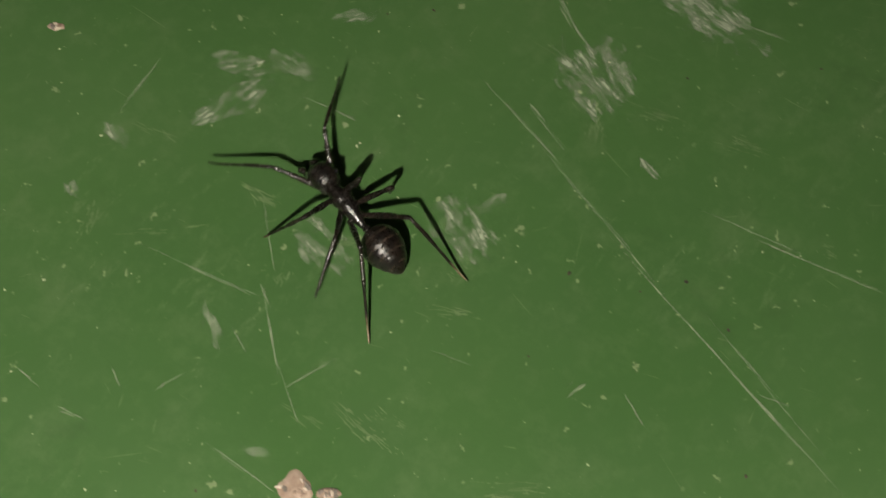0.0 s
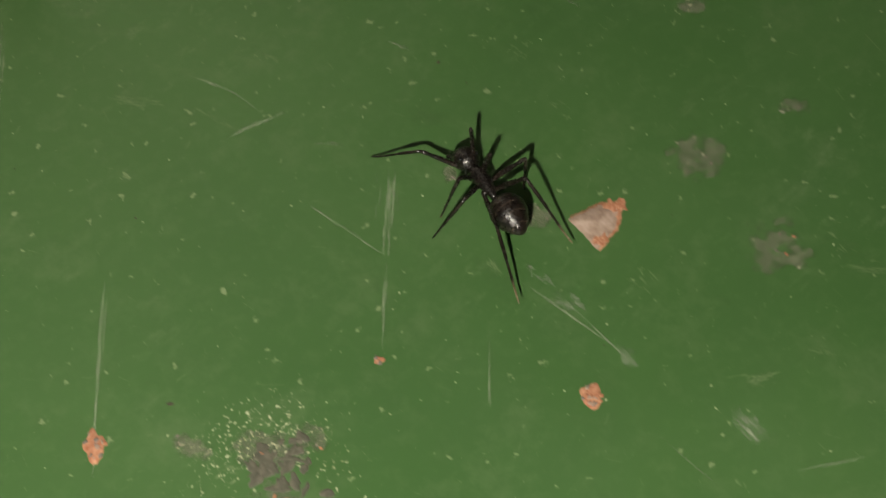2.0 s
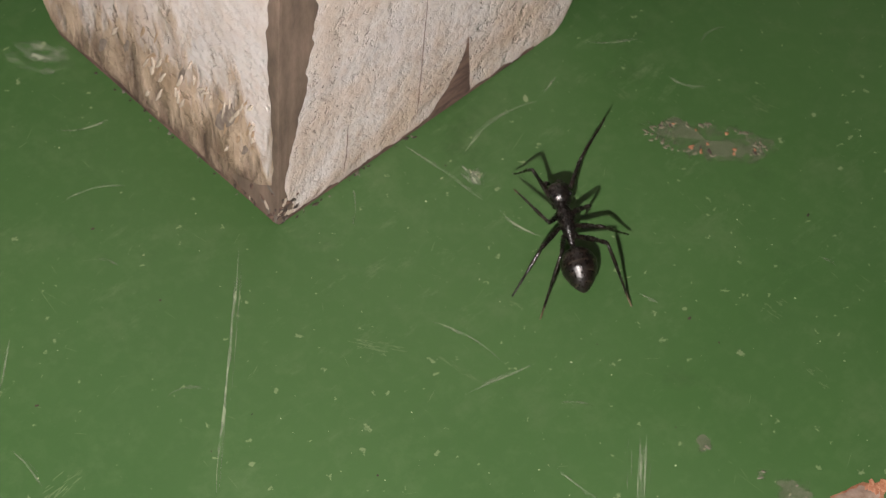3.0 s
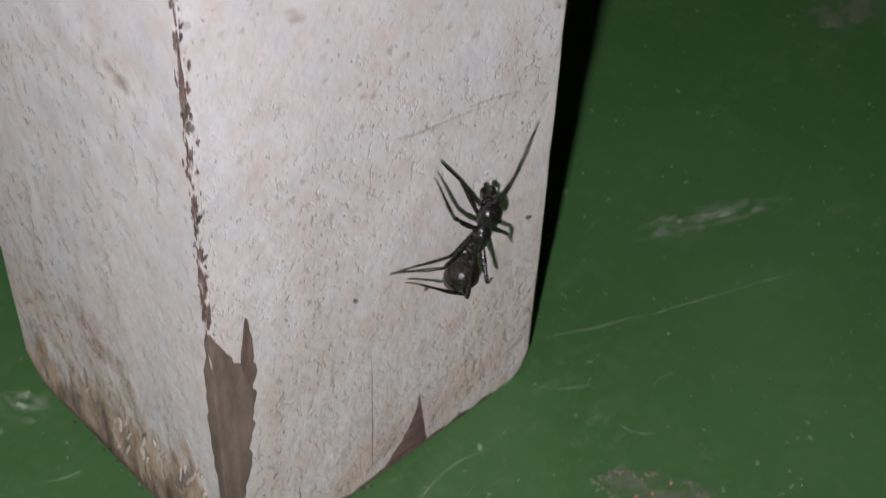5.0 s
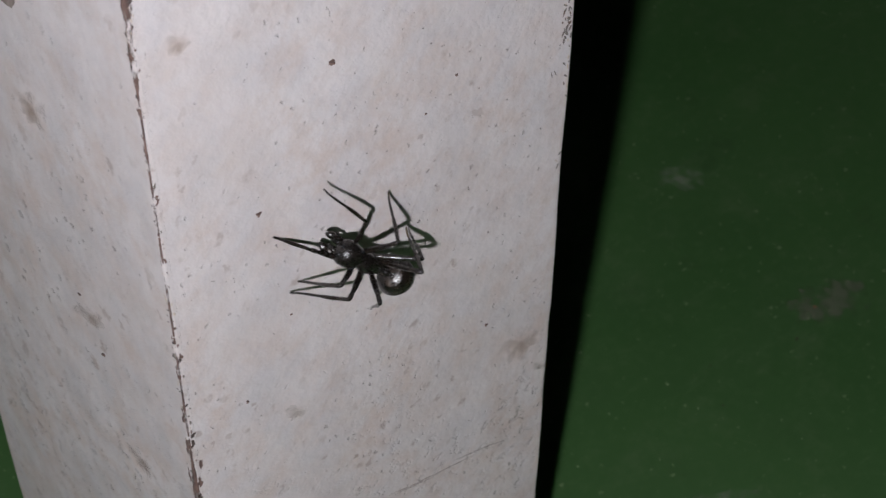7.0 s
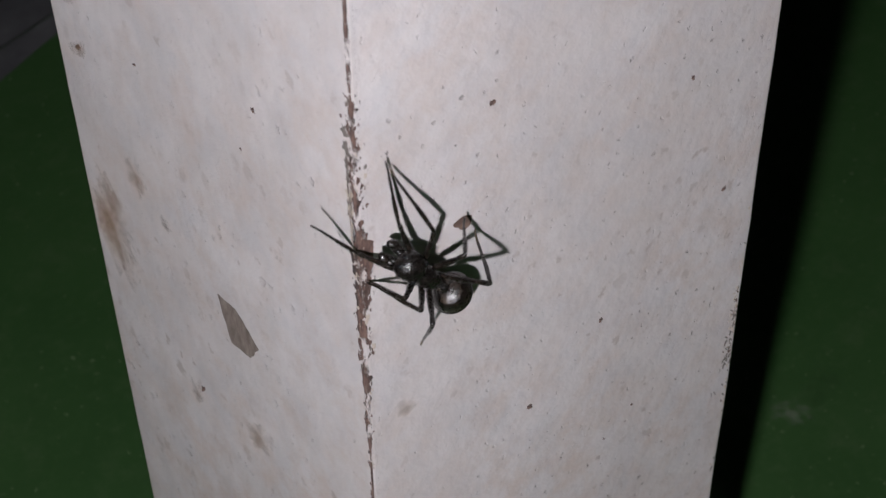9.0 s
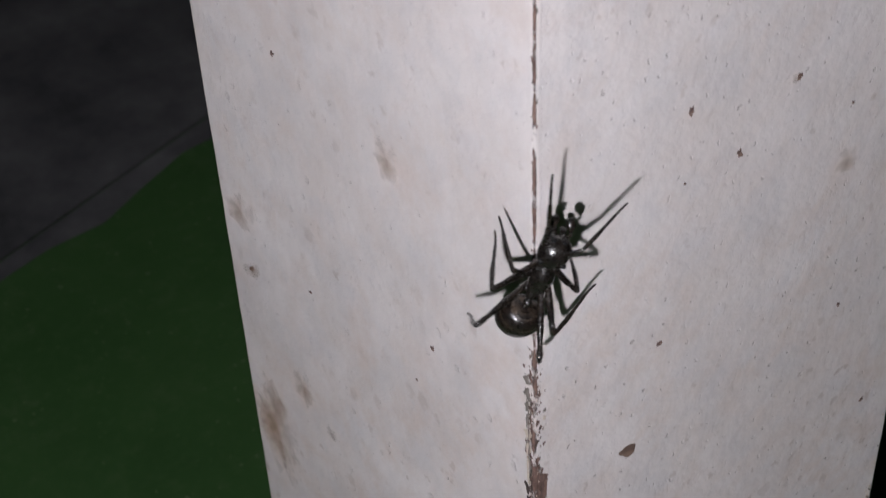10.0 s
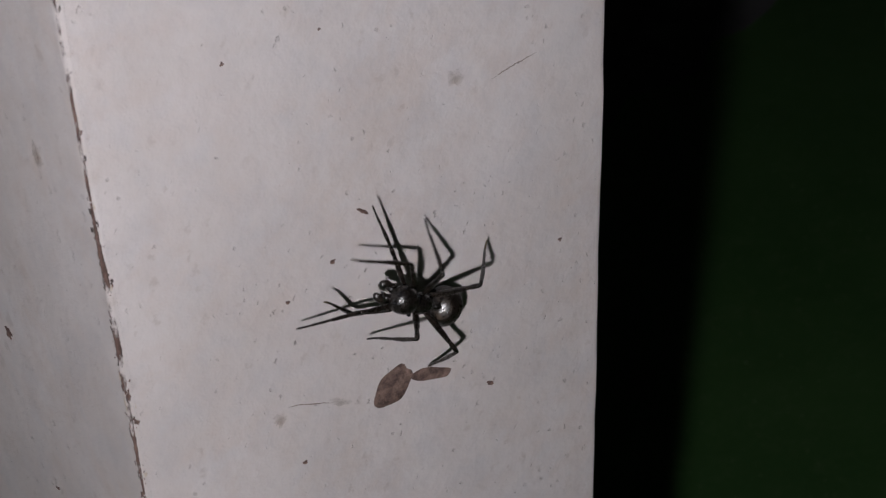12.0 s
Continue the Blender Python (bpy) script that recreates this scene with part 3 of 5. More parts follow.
bm = loft(bmesh.new(), [((2.25, 0, 2.2), 0.3, 0.3, 0), ((2.38, 0, 2.3), 0.6, 0.54, 0), ((2.65, 0, 2.42), 0.8, 0.74, 3), ((3.05, 0, 2.47), 0.9, 0.83, 5), ((3.45, 0, 2.45), 0.94, 0.84, 6),
                        ((3.78, 0, 2.38), 0.92, 0.76, 8), ((4.05, 0, 2.28), 0.8, 0.6, 12), ((4.22, 0, 2.18), 0.56, 0.38, 16), ((4.3, 0, 2.1), 0.3, 0.18, 18)], 28)
head = part("head", bm, M_ANT, spider)
for side in (1, -1):
    for x, y, z, r in ((4.12, 0.28, 2.46, 0.24), (3.88, 0.7, 2.54, 0.15), (2.95, 0.66, 2.96, 0.16)):
        bm = bmesh.new()
        bmesh.ops.create_uvsphere(bm, u_segments=16, v_segments=12, radius=r * MM, matrix=Matrix.Translation((x * MM, side * y * MM, z * MM)))
        part("eye", bm, M_EYE, head, "shiny bulging eye")
    part("jaw", rod(bmesh.new(), [(3.95, side * 0.26, 2.0), (4.2, side * 0.28, 1.75), (4.32, side * 0.26, 1.45), (4.28, side * 0.18, 1.25)], [0.22, 0.22, 0.17, 0.06], 12), M_ANT, head)
    palp = part("palp", rod(bmesh.new(), [(3.9, side * 0.5, 1.8), (4.35, side * 0.66, 1.9), (4.65, side * 0.58, 1.85)], [0.1, 0.09, 0.08]), M_LIMB, head)
    part("palp_tip", loft(bmesh.new(), [((4.56, side * 0.58, 1.9), 0.06, 0.06, 40), ((4.66, side * 0.55, 1.82), 0.2, 0.15, 40), ((4.86, side * 0.5, 1.66), 0.29, 0.2, 40), ((5.06, side * 0.45, 1.5), 0.24, 0.16, 40), ((5.18, side * 0.41, 1.4), 0.09, 0.06, 40)], 14), M_LIMB, palp)

# the narrow rear half of the forebody, with a dip behind the head
bm = loft(bmesh.new(), [((2.5, 0, 2.2), 0.3, 0.3, 0), ((2.3, 0, 2.2), 0.5, 0.46, 0), ((2.05, 0, 2.22), 0.55, 0.5, 0), ((1.7, 0, 2.28), 0.68, 0.64, 0), ((1.3, 0, 2.32), 0.72, 0.68, 0), ((1.12, 0, 2.27), 0.64, 0.58, 0), ((0.9, 0, 2.28), 0.66, 0.6, 0),
                        ((0.5, 0, 2.22), 0.57, 0.54, 0), ((0.1, 0, 2.12), 0.46, 0.46, 0), ((-0.3, 0, 2.0), 0.34, 0.36, 0), ((-0.65, 0, 1.9), 0.24, 0.25, 0), ((-0.9, 0, 1.9), 0.17, 0.18, 0)], 24)
thorax = part("thorax", bm, M_ANT, spider)
for side in (1, -1):
    for x in (2.6, 1.75, 0.8, -0.05):
        part("coxa", rod(bmesh.new(), [(x, side * 0.25, 2.05), (x + 0.02, side * 0.42, 1.92), (x + 0.1, side * 0.55, 1.8)], [0.2, 0.25, 0.15]), M_ANT, thorax)

bm = loft(bmesh.new(), [((-0.8, 0, 1.9), 0.15, 0.16, 0), ((-1.05, 0, 1.98), 0.27, 0.28, 0), ((-1.25, 0, 2.0), 0.24, 0.26, 0), ((-1.5, 0, 1.98), 0.16, 0.17, 0)], 16)
waist = part("waist", bm, M_ANT, spider)

# the round abdomen, its plates stepping down to the tip
rings = [((0.0, 0, 0.0), 0.22, 0.22, 0)]
for i in range(27):
    s = i / 26
    w = 1.34 * math.sin(math.pi * min(1.0, 0.08 + 0.90 * s) ** 0.78) ** 0.66 * (1.08 - 0.12 * s) if s < 0.999 else 0.12
    step = 1.0 - 0.035 * ((s * 4.2) % 1.0)
    rings.append(((-0.1 - 3.15 * s, 0, 0.1 - 0.5 * s * s), max(w, 0.05) * step, max(w, 0.05) * 0.93 * step, -10 * s))
abdomen = part("abdomen", loft(bmesh.new(), rings, 28), M_GASTER, spider, "glossy round abdomen with brownish bands")

LEGS = {
    "L1": ((1.9, 0.5, 1.9), 3.77, 4.84), "L2": ((0.9, 0.5, 1.8), 3.45, 4.14), "L3": ((0.0, 0.45, 1.75), 4.14, 5.94), "AL": ((3.0, 0.55, 2.0), 3.25, 4.30),
}
for key in ("L1", "L2", "L3", "AL"):
    (x, y, z), a, b = LEGS[key]
    LEGS["AR" if key == "AL" else "R" + key[1]] = ((x, -y, z), a, b)
limbs = {}
for key, (hip, a, b) in LEGS.items():
    k = 1.02 if key in ("AL", "AR") else 1.14
    thigh = part("leg", rod(bmesh.new(), [(-0.3, 0, -0.08), (0, 0, 0), (0.5, 0, 0.02), (a * 0.35, 0, 0.07), (a * 0.62, 0, 0.07), (a * 0.8, 0, 0.03), (a * 0.84, 0, 0.03), (a * 0.95, 0, 0.01), (a, 0, 0)],
                              [r * k for r in (0.1, 0.17, 0.15, 0.19, 0.17, 0.12, 0.15, 0.15, 0.11)], 10), M_LIMB, spider)
    shin = part("shin", rod(bmesh.new(), [(-0.04, 0, 0), (b * 0.08, 0, 0.02), (b * 0.28, 0, 0.04), (b * 0.44, 0, 0.01), (b * 0.48, 0, 0), (b * 0.72, 0, -0.05), (b * 0.76, 0, -0.06), (b * 0.88, 0, -0.05), (b * 0.96, 0, 0.0), (b, 0, 0.04)],
                             [r * k for r in (0.10, 0.115, 0.13, 0.105, 0.085, 0.085, 0.065, 0.065, 0.06, 0.04)], 10), M_SHIN, thigh)
    limbs[key] = (thigh, shin)

# ---- marks on the green board ----
SCUFFS_FLOOR_A = [
    (36.3, -101.1, 5.4, 2.6, -114, 5), (38.4, -101.5, 3.6, 1.1, -128, 2), (45.6, -103.9, 4.7, 2.0, -81, -7), (20.4, -83.7, 3.6, 1.2, -29, 20), (18.1, -82.9, 2.5, 0.7, -34, 20),
    (24.8, -84.7, 2.7, 1.0, -87, -2), (30.4, -85.6, 2.5, 0.8, -29, -7), (21.5, -101.0, 3.8, 2.1, -102, -8), (13.0, -79.2, 1.6, 1.0, -96, -10), (14.8, -94.7, 3.5, 1.7, -101, -8),
    (24.1, -101.3, 1.7, 0.5, -22, 13), (8.3, -79.7, 1.4, 0.5, -121, 9), (1.2, -100.3, 1.6, 0.4, -70, 4), (32.7, -107.7, 1.5, 0.4, -98, -6), (22.6, -82.2, 4.0, 0.9, -71, 35),
]
SCUFFS_FLOOR_B = [
    (47.1, -100.2, 12.3, 2.9, -103, 2), (48.2, -99.5, 4.9, 3.0, -86, -12), (45.1, -95.6, 6.4, 1.5, -65, 1), (39.7, -89.8, 6.3, 1.2, -57, 0), (-2.5, -77.8, 2.2, 0.7, -129, 2),
    (-1.6, -75.0, 4.2, 0.3, -110, 5), (7.3, -63.0, 3.1, 1.0, -96, -3), (6.0, -93.1, 2.3, 0.5, -119, -6), (6.6, -47.5, 1.7, 0.8, -89, 2), (6.0, -53.1, 1.9, 0.7, -101, -4),
    (-12.7, -57.2, 4.5, 0.9, -116, -11), (-1.5, -71.7, 3.1, 1.1, -95, -13), (-6.1, -78.0, 2.8, 0.6, -76, 3), (6.9, -44.5, 1.8, 0.5, -89, -2), (-2.6, 24.8, 3.7, 1.8, -60, 3),
]
SCUFFS_FLOOR_C = [
    (14.3, -6.2, 2.0, 0.8, -75, -21), (55.0, 2.1, 10.6, 1.7, -25, 2), (87.8, 35.1, 3.6, 2.3, -55, -16),
]
SCRATCHES_FLOOR_A = [
    (30.6, -98.9, 8.7, 0.14, -106), (31.2, -100.7, 4.6, 0.15, -111), (27.7, -107.4, 13.5, 0.17, -108), (23.6, -119.3, 22.2, 0.19, -107), (23.9, -122.4, 12.1, 0.10, -109),
    (32.8, -115.5, 7.4, 0.10, -79), (33.4, -120.4, 9.2, 0.19, -78), (8.7, -89.7, 9.1, 0.10, -79), (-0.2, -100.3, 5.4, 0.16, -90), (13.4, -91.6, 5.2, 0.11, -134),
    (5.7, -99.0, 6.0, 0.10, -125), (13.5, -105.9, 3.0, 0.09, -75), (16.4, -113.1, 1.7, 0.31, -10), (-3.6, -90.1, 2.1, 0.16, -78), (-3.4, -86.6, 2.2, 0.10, -95),
    (6.5, -92.5, 2.9, 0.25, -124), (6.4, -94.8, 2.0, 0.14, -115), (9.8, -94.2, 2.1, 0.14, -122),
]
SCRATCHES_FLOOR_B = [
    (17.6, -116.6, 2.8, 0.10, -116), (1.6, -93.3, 2.4, 0.12, -18), (-0.1, -90.5, 2.1, 0.10, -120), (23.4, -123.2, 2.2, 0.09, -73), (46.9, -107.6, 4.6, 0.17, -79),
    (23.7, -90.1, 1.3, 0.17, -78), (38.8, -98.3, 2.4, 0.15, -112), (-2.3, -72.8, 9.9, 0.35, -155), (-1.7, -82.0, 3.1, 0.17, -141), (-4.3, -83.2, 2.6, 0.19, -179),
    (17.1, -78.0, 5.5, 0.15, -173), (8.9, -68.6, 4.9, 0.16, -33), (8.0, -96.1, 5.9, 0.14, -132), (23.4, -88.6, 3.9, 0.14, -78), (39.8, -96.5, 4.5, 0.35, -121),
    (7.2, -99.6, 4.2, 0.16, -18), (5.8, -48.3, 8.6, 0.19, -87), (-11.4, -70.4, 4.6, 0.26, -132),
]
SCRATCHES_FLOOR_C = [
    (-10.7, -68.6, 6.5, 0.11, -124), (-10.2, -61.1, 2.8, 0.18, -164), (3.4, -33.1, 7.7, 0.77, -138), (-2.4, -38.3, 7.8, 0.14, -139), (2.4, -61.5, 5.3, 0.07, -93),
    (-0.7, -71.8, 5.9, 0.36, -155), (-25.9, -41.6, 2.7, 0.15, -89), (-20.3, -28.6, 15.7, 0.32, -136), (0.3, -31.9, 7.0, 0.12, -86), (-0.9, -46.7, 7.4, 0.08, -138),
    (6.2, -50.4, 6.6, 0.15, -97), (-11.0, -7.2, 21.3, 0.34, -135), (4.7, -32.5, 5.2, 0.58, -140), (38.4, -0.4, 8.3, 0.27, -26), (50.2, -5.4, 17.3, 0.14, -21),
]
CHIPS_FLOOR = [
    (1.8, -53.6, 1.7, 2.02, -50), (-6.7, -62.4, 3.2, 2.72, -50), (-20.3, -47.1, 1.4, 0.87, -48), (-18.9, -51.2, 1.4, 0.95, -48),
    (13.1, -44.6, 3.9, 4.48, -48), (-24.1, -32.4, 1.7, 2.67, -46), (-19.2, -58.1, 1.0, 0.66, -50), (-16.3, -57.4, 0.8, 0.51, -50),
    (0.8, -103.6, 2.4, 2.18, -52), (1.6, -105.4, 1.5, 0.87, -52), (17.3, -70.7, 1.2, 0.64, -51), (-15.8, -77.7, 1.7, 1.31, -50),
    (-17.9, -67.7, 4.7, 2.25, -86), (-18.5, -64.8, 4.6, 2.21, -94), (-17.3, -74.5, 4.2, 2.93, -91), (-20.1, -72.4, 4.3, 2.60, -77),
    (-23.3, -67.6, 2.1, 1.39, -50), (-6.2, -41.3, 0.7, 0.68, -48),
]
GREY_FLOOR = [
    (23.3, -45.8, 3.9, 4.50, -56), (20.8, -55.1, 4.7, 4.82, -58), (10.9, -40.7, 2.3, 2.47, -53), (32.2, -48.4, 2.9, 1.76, -57),
    (-18.4, -44.8, 4.8, 3.04, -64), (-15.7, -41.3, 6.6, 3.70, -40), (-19.8, -37.1, 3.1, 1.73, -74), (30.3, -15.6, 9.4, 3.76, -50),
    (34.7, -36.4, 2.4, 1.90, -46), (9.1, -34.0, 1.1, 1.47, -49), (10.2, -38.4, 0.8, 0.94, -65), (86.1, 11.5, 9.0, 5.25, -21),
    (14.3, -6.2, 0.9, 1.23, -49),
]
SCARS_FRONT = ((3.0, 25.6, 6.0, 1.1, 86), (8.0, 103.6, 1.5, 0.89, -15))
SMEARS_FRONT = [
    (30.0, 45.2, 3.6, 2.78, -1), (10.3, 150.4, 0.8, 1.03, -17), (14.9, 149.1, 1.7, 0.55, -30), (26.7, 118.2, 1.8, 1.61, -31),
    (3.1, 90.6, 1.6, 1.25, -23), (32.2, 40.8, 1.8, 0.68, -34), (8.9, 53.8, 2.2, 0.94, -35), (20.9, 127.6, 0.7, 0.76, -17),
    (25.7, 169.2, 1.1, 1.02, -17),
]
DOTS_FRONT_A = [
    (13.5, 65.5, 0.5, 0.39, -31), (12.8, 23.5, 0.8, 0.52, -41), (19.8, 19.4, 0.8, 0.49, -41), (9.1, 63.6, 0.3, 0.24, -32),
    (26.5, 49.7, 0.4, 0.36, -33), (30.3, 19.7, 0.8, 0.44, -39), (7.3, 74.1, 0.5, 0.37, -34), (13.7, 82.9, 0.7, 0.46, -30),
    (23.8, 76.0, 0.3, 0.25, -30), (21.1, 74.2, 0.3, 0.25, -31), (4.9, 57.9, 0.4, 0.32, -38), (10.4, 111.8, 0.5, 0.55, 49),
    (31.6, 92.6, 0.5, 0.45, -30), (27.6, 104.6, 0.5, 0.37, -27), (20.2, 87.1, 0.5, 0.46, -33), (16.4, 124.1, 0.5, 0.94, 23),
    (21.2, 127.4, 0.5, 0.64, 2), (12.0, 129.6, 0.5, 0.87, 13),
]
DOTS_FRONT_B = [
    (11.8, 124.2, 0.3, 0.23, -29), (26.5, 122.8, 0.4, 0.30, -30), (15.4, 160.1, 0.5, 0.43, -5), (9.4, 177.0, 0.4, 0.33, 3),
    (11.8, 158.8, 0.4, 0.29, -28), (17.9, 162.7, 1.1, 0.30, -45), (33.8, 152.6, 0.4, 0.28, -26), (27.2, 143.6, 0.4, 0.74, 46),
    (11.7, 145.7, 0.4, 0.33, -9), (16.1, 176.5, 0.3, 0.24, -22),
]
CRACKS_FRONT = [
    (14.3, 8.5, 17.5, 0.28, -90), (6.7, 3.6, 6.1, 0.23, -93), (19.2, 36.7, 5.0, 0.26, -14), (25.9, 35.4, 6.6, 0.25, -19),
    (21.2, 36.4, 10.7, 0.28, -14), (30.4, 167.9, 4.2, 0.13, 5), (12.6, 150.1, 4.2, 0.16, -25), (-0.4, 109.8, 9.3, 0.63, -89),
]
SMEARS_SIDE = [
    (25.6, 95.2, 2.0, 2.71, -174), (13.0, 78.7, 2.0, 3.32, -131), (21.1, 76.9, 1.4, 2.46, -164), (22.4, 92.7, 1.1, 1.13, -166),
    (13.7, 124.0, 1.9, 2.56, -158), (31.1, 103.0, 2.4, 1.06, 134), (31.5, 108.2, 2.4, 4.04, -126), (31.2, 88.2, 7.0, 3.40, -104),
    (31.5, 87.3, 7.3, 4.18, -103), (10.7, 61.5, 3.4, 1.55, 144), (7.1, 49.3, 1.9, 2.00, 153), (15.3, 15.5, 6.2, 4.44, 177),
    (5.6, 172.6, 1.2, 1.72, -150),
]
DOTS_SIDE = [
    (31.0, 103.0, 0.9, 0.53, 137), (11.8, 106.4, 0.4, 0.23, 148), (9.9, 110.6, 0.5, 0.46, 177), (20.3, 77.8, 0.6, 0.90, -155),
    (11.6, 62.7, 0.7, 0.31, 148), (9.8, 58.1, 0.6, 0.32, 140), (23.6, 105.9, 0.5, 0.24, 148), (13.0, 141.7, 0.8, 0.33, 150),
    (15.5, 153.6, 1.0, 1.13, -148), (25.5, 125.3, 0.5, 0.46, 168),
]

rng = random.Random(31)
for rows in (SCUFFS_FLOOR_A, SCUFFS_FLOOR_B, SCUFFS_FLOOR_C):
    for k, (u, v, length, width, angle, stroke) in enumerate(rows):
        away = Vector((rng.uniform(-0.05, 0.05), rng.uniform(-0.05, 0.05), 0))
        ob = part("scuff", rubbed(length * 1.55, width * 2.0, stroke, away), M_RUB, board, "pale scuffed paint", smooth=False)
        ob.matrix_basis = face_pose("floor", u, v, angle + stroke, 0.008 + 0.0015 * (k % 5)) @ Matrix.Translation(-away)
for rows in (SCRATCHES_FLOOR_A, SCRATCHES_FLOOR_B, SCRATCHES_FLOOR_C):
    marks("scratch", "floor", rows, scratched, M_SCRATCH, board, 0.03, "pale scratch", 1.0)
LONG_CRUST = [r for r in GREY_FLOOR if r[2] > 9.2]
GREY_FLOOR = [r for r in GREY_FLOOR if r[2] <= 9.2]
for u, v, length, width, angle in LONG_CRUST:
    rng = random.Random(5)
    ob = part("crust", flake(length * 1.3, width * 1.35, 0.012, rng, 44, 0.12), M_CRUST, board, "long patch of grey-brown worn crust")
    ob.matrix_basis = face_pose("floor", u, v, angle, 0.002)
    for k in range(56):
        a = rng.uniform(0, 6.283)
        r = rng.uniform(0.8, 1.02) if k < 60 else rng.uniform(0.1, 0.8)
        bit = part("crust_grain", flake(rng.uniform(0.15, 0.6), rng.uniform(0.1, 0.3), 0.04, rng, 9, 0.4), M_FLECK, ob)
        bit.matrix_basis = Matrix.Translation((0.5 * length * r * math.cos(a) * MM, 0.44 * width * r * math.sin(a) * MM, 0.02 * MM)) @ pose(0, 0, 0, 0, 0, rng.uniform(0, 360))
    for k in range(16):
        spot = part("primer_spot", flake(rng.uniform(0.2, 0.6), rng.uniform(0.1, 0.3), 0.02, rng, 10, 0.4), M_ORANGE if k % 3 else M_DARK, ob, "orange spot of primer" if k % 3 else "dark spot")
        spot.matrix_basis = Matrix.Translation((rng.uniform(-0.4, 0.45) * length * MM, rng.choice((-1, -1, 1)) * rng.uniform(0.1, 0.36) * width * MM, 0.065 * MM)) @ pose(0, 0, 0, 0, 0, rng.uniform(0, 360))
ARCS = [
    (19.2, -4.2, 8.2, 0.26, 1, 0.94), (34.1, -10.6, 3.4, 0.24, -57, -0.66), (39.3, -8.5, 3.0, 0.24, -2, 0.35), (12.7, -4.3, 8.1, 0.3, -85, 0.07), (13.6, -11.9, 3.9, 0.3, -81, -0.4),
    (2.5, -20.6, 5.1, 0.3, -14, 0.08), (3.0, -16.8, 6.0, 0.2, -77, 0.48), (4.9, -25.8, 2.4, 0.2, -48, 0.26), (-4.5, 17.1, 4.2, 0.2, -24, -0.42), (-8.1, 11.2, 4.9, 0.2, -24, 0.54),
    (-11.6, 5.5, 1.8, 0.2, -72, 0.41), (15.6, -22.8, 1.8, 0.2, -71, 0.07), (0.0, -30.2, 2.9, 0.2, -89, 0.21), (-26.5, -4.4, 3.6, 0.25, -93, 0.23), (-14.5, -7.0, 3.1, 0.2, -33, 0.56),
    (32.5, -3.5, 4.6, 0.2, -36, -0.21), (5.4, -2.4, 3.5, 0.16, -132, 0.18), (-22.4, 3.4, 4.3, 0.22, 45, 0.01), (25.3, -3.5, 2.2, 0.15, 13, -0.09), (28.2, -29.5, 1.4, 0.25, -76, 0.12),
]
rng = random.Random(21)
for u, v, length, width, angle, bow in ARCS:
    bm = scratched(length, width, rng)
    for vert in bm.verts:
        s = 2 * vert.co.x / (length * MM)
        vert.co.y += bow * MM * (1 - s * s)
    ob = part("scratch", bm, M_SCRATCH, board, "pale curved scratch")
    ob.matrix_basis = face_pose("floor", u, v, angle, 0.022)
marks("crust", "floor", GREY_FLOOR, lambda l, w, r: rubbed(l, w, 0, Vector((r.uniform(-0.04, 0.04), r.uniform(-0.04, 0.04), 0))), M_CRUST, board, 0.004, "rough grey crust", 1.35)
rng = random.Random(77)
for u, v, length, width, angle in GREY_FLOOR:
    for k in range(int(2 + length * 0.8)):
        a, r1, r2 = math.radians(angle), rng.uniform(-0.45, 0.45) * length, rng.uniform(-0.4, 0.4) * width
        mat = rng.choice((M_CRUMB, M_GREY, M_CRUMB, M_GREY, M_ORANGE if length > 3.5 else M_GREY))
        ob = part("paint_flake", flake(rng.uniform(0.15, 0.45), rng.uniform(0.08, 0.24), 0.04, rng, 11, 0.5), mat, board, "small loose flake of old paint")
        ob.matrix_basis = face_pose("floor", u + r1 * math.cos(a) - r2 * math.sin(a), v + r1 * math.sin(a) + r2 * math.cos(a), rng.uniform(0, 360), 0.02)
rng = random.Random(11)
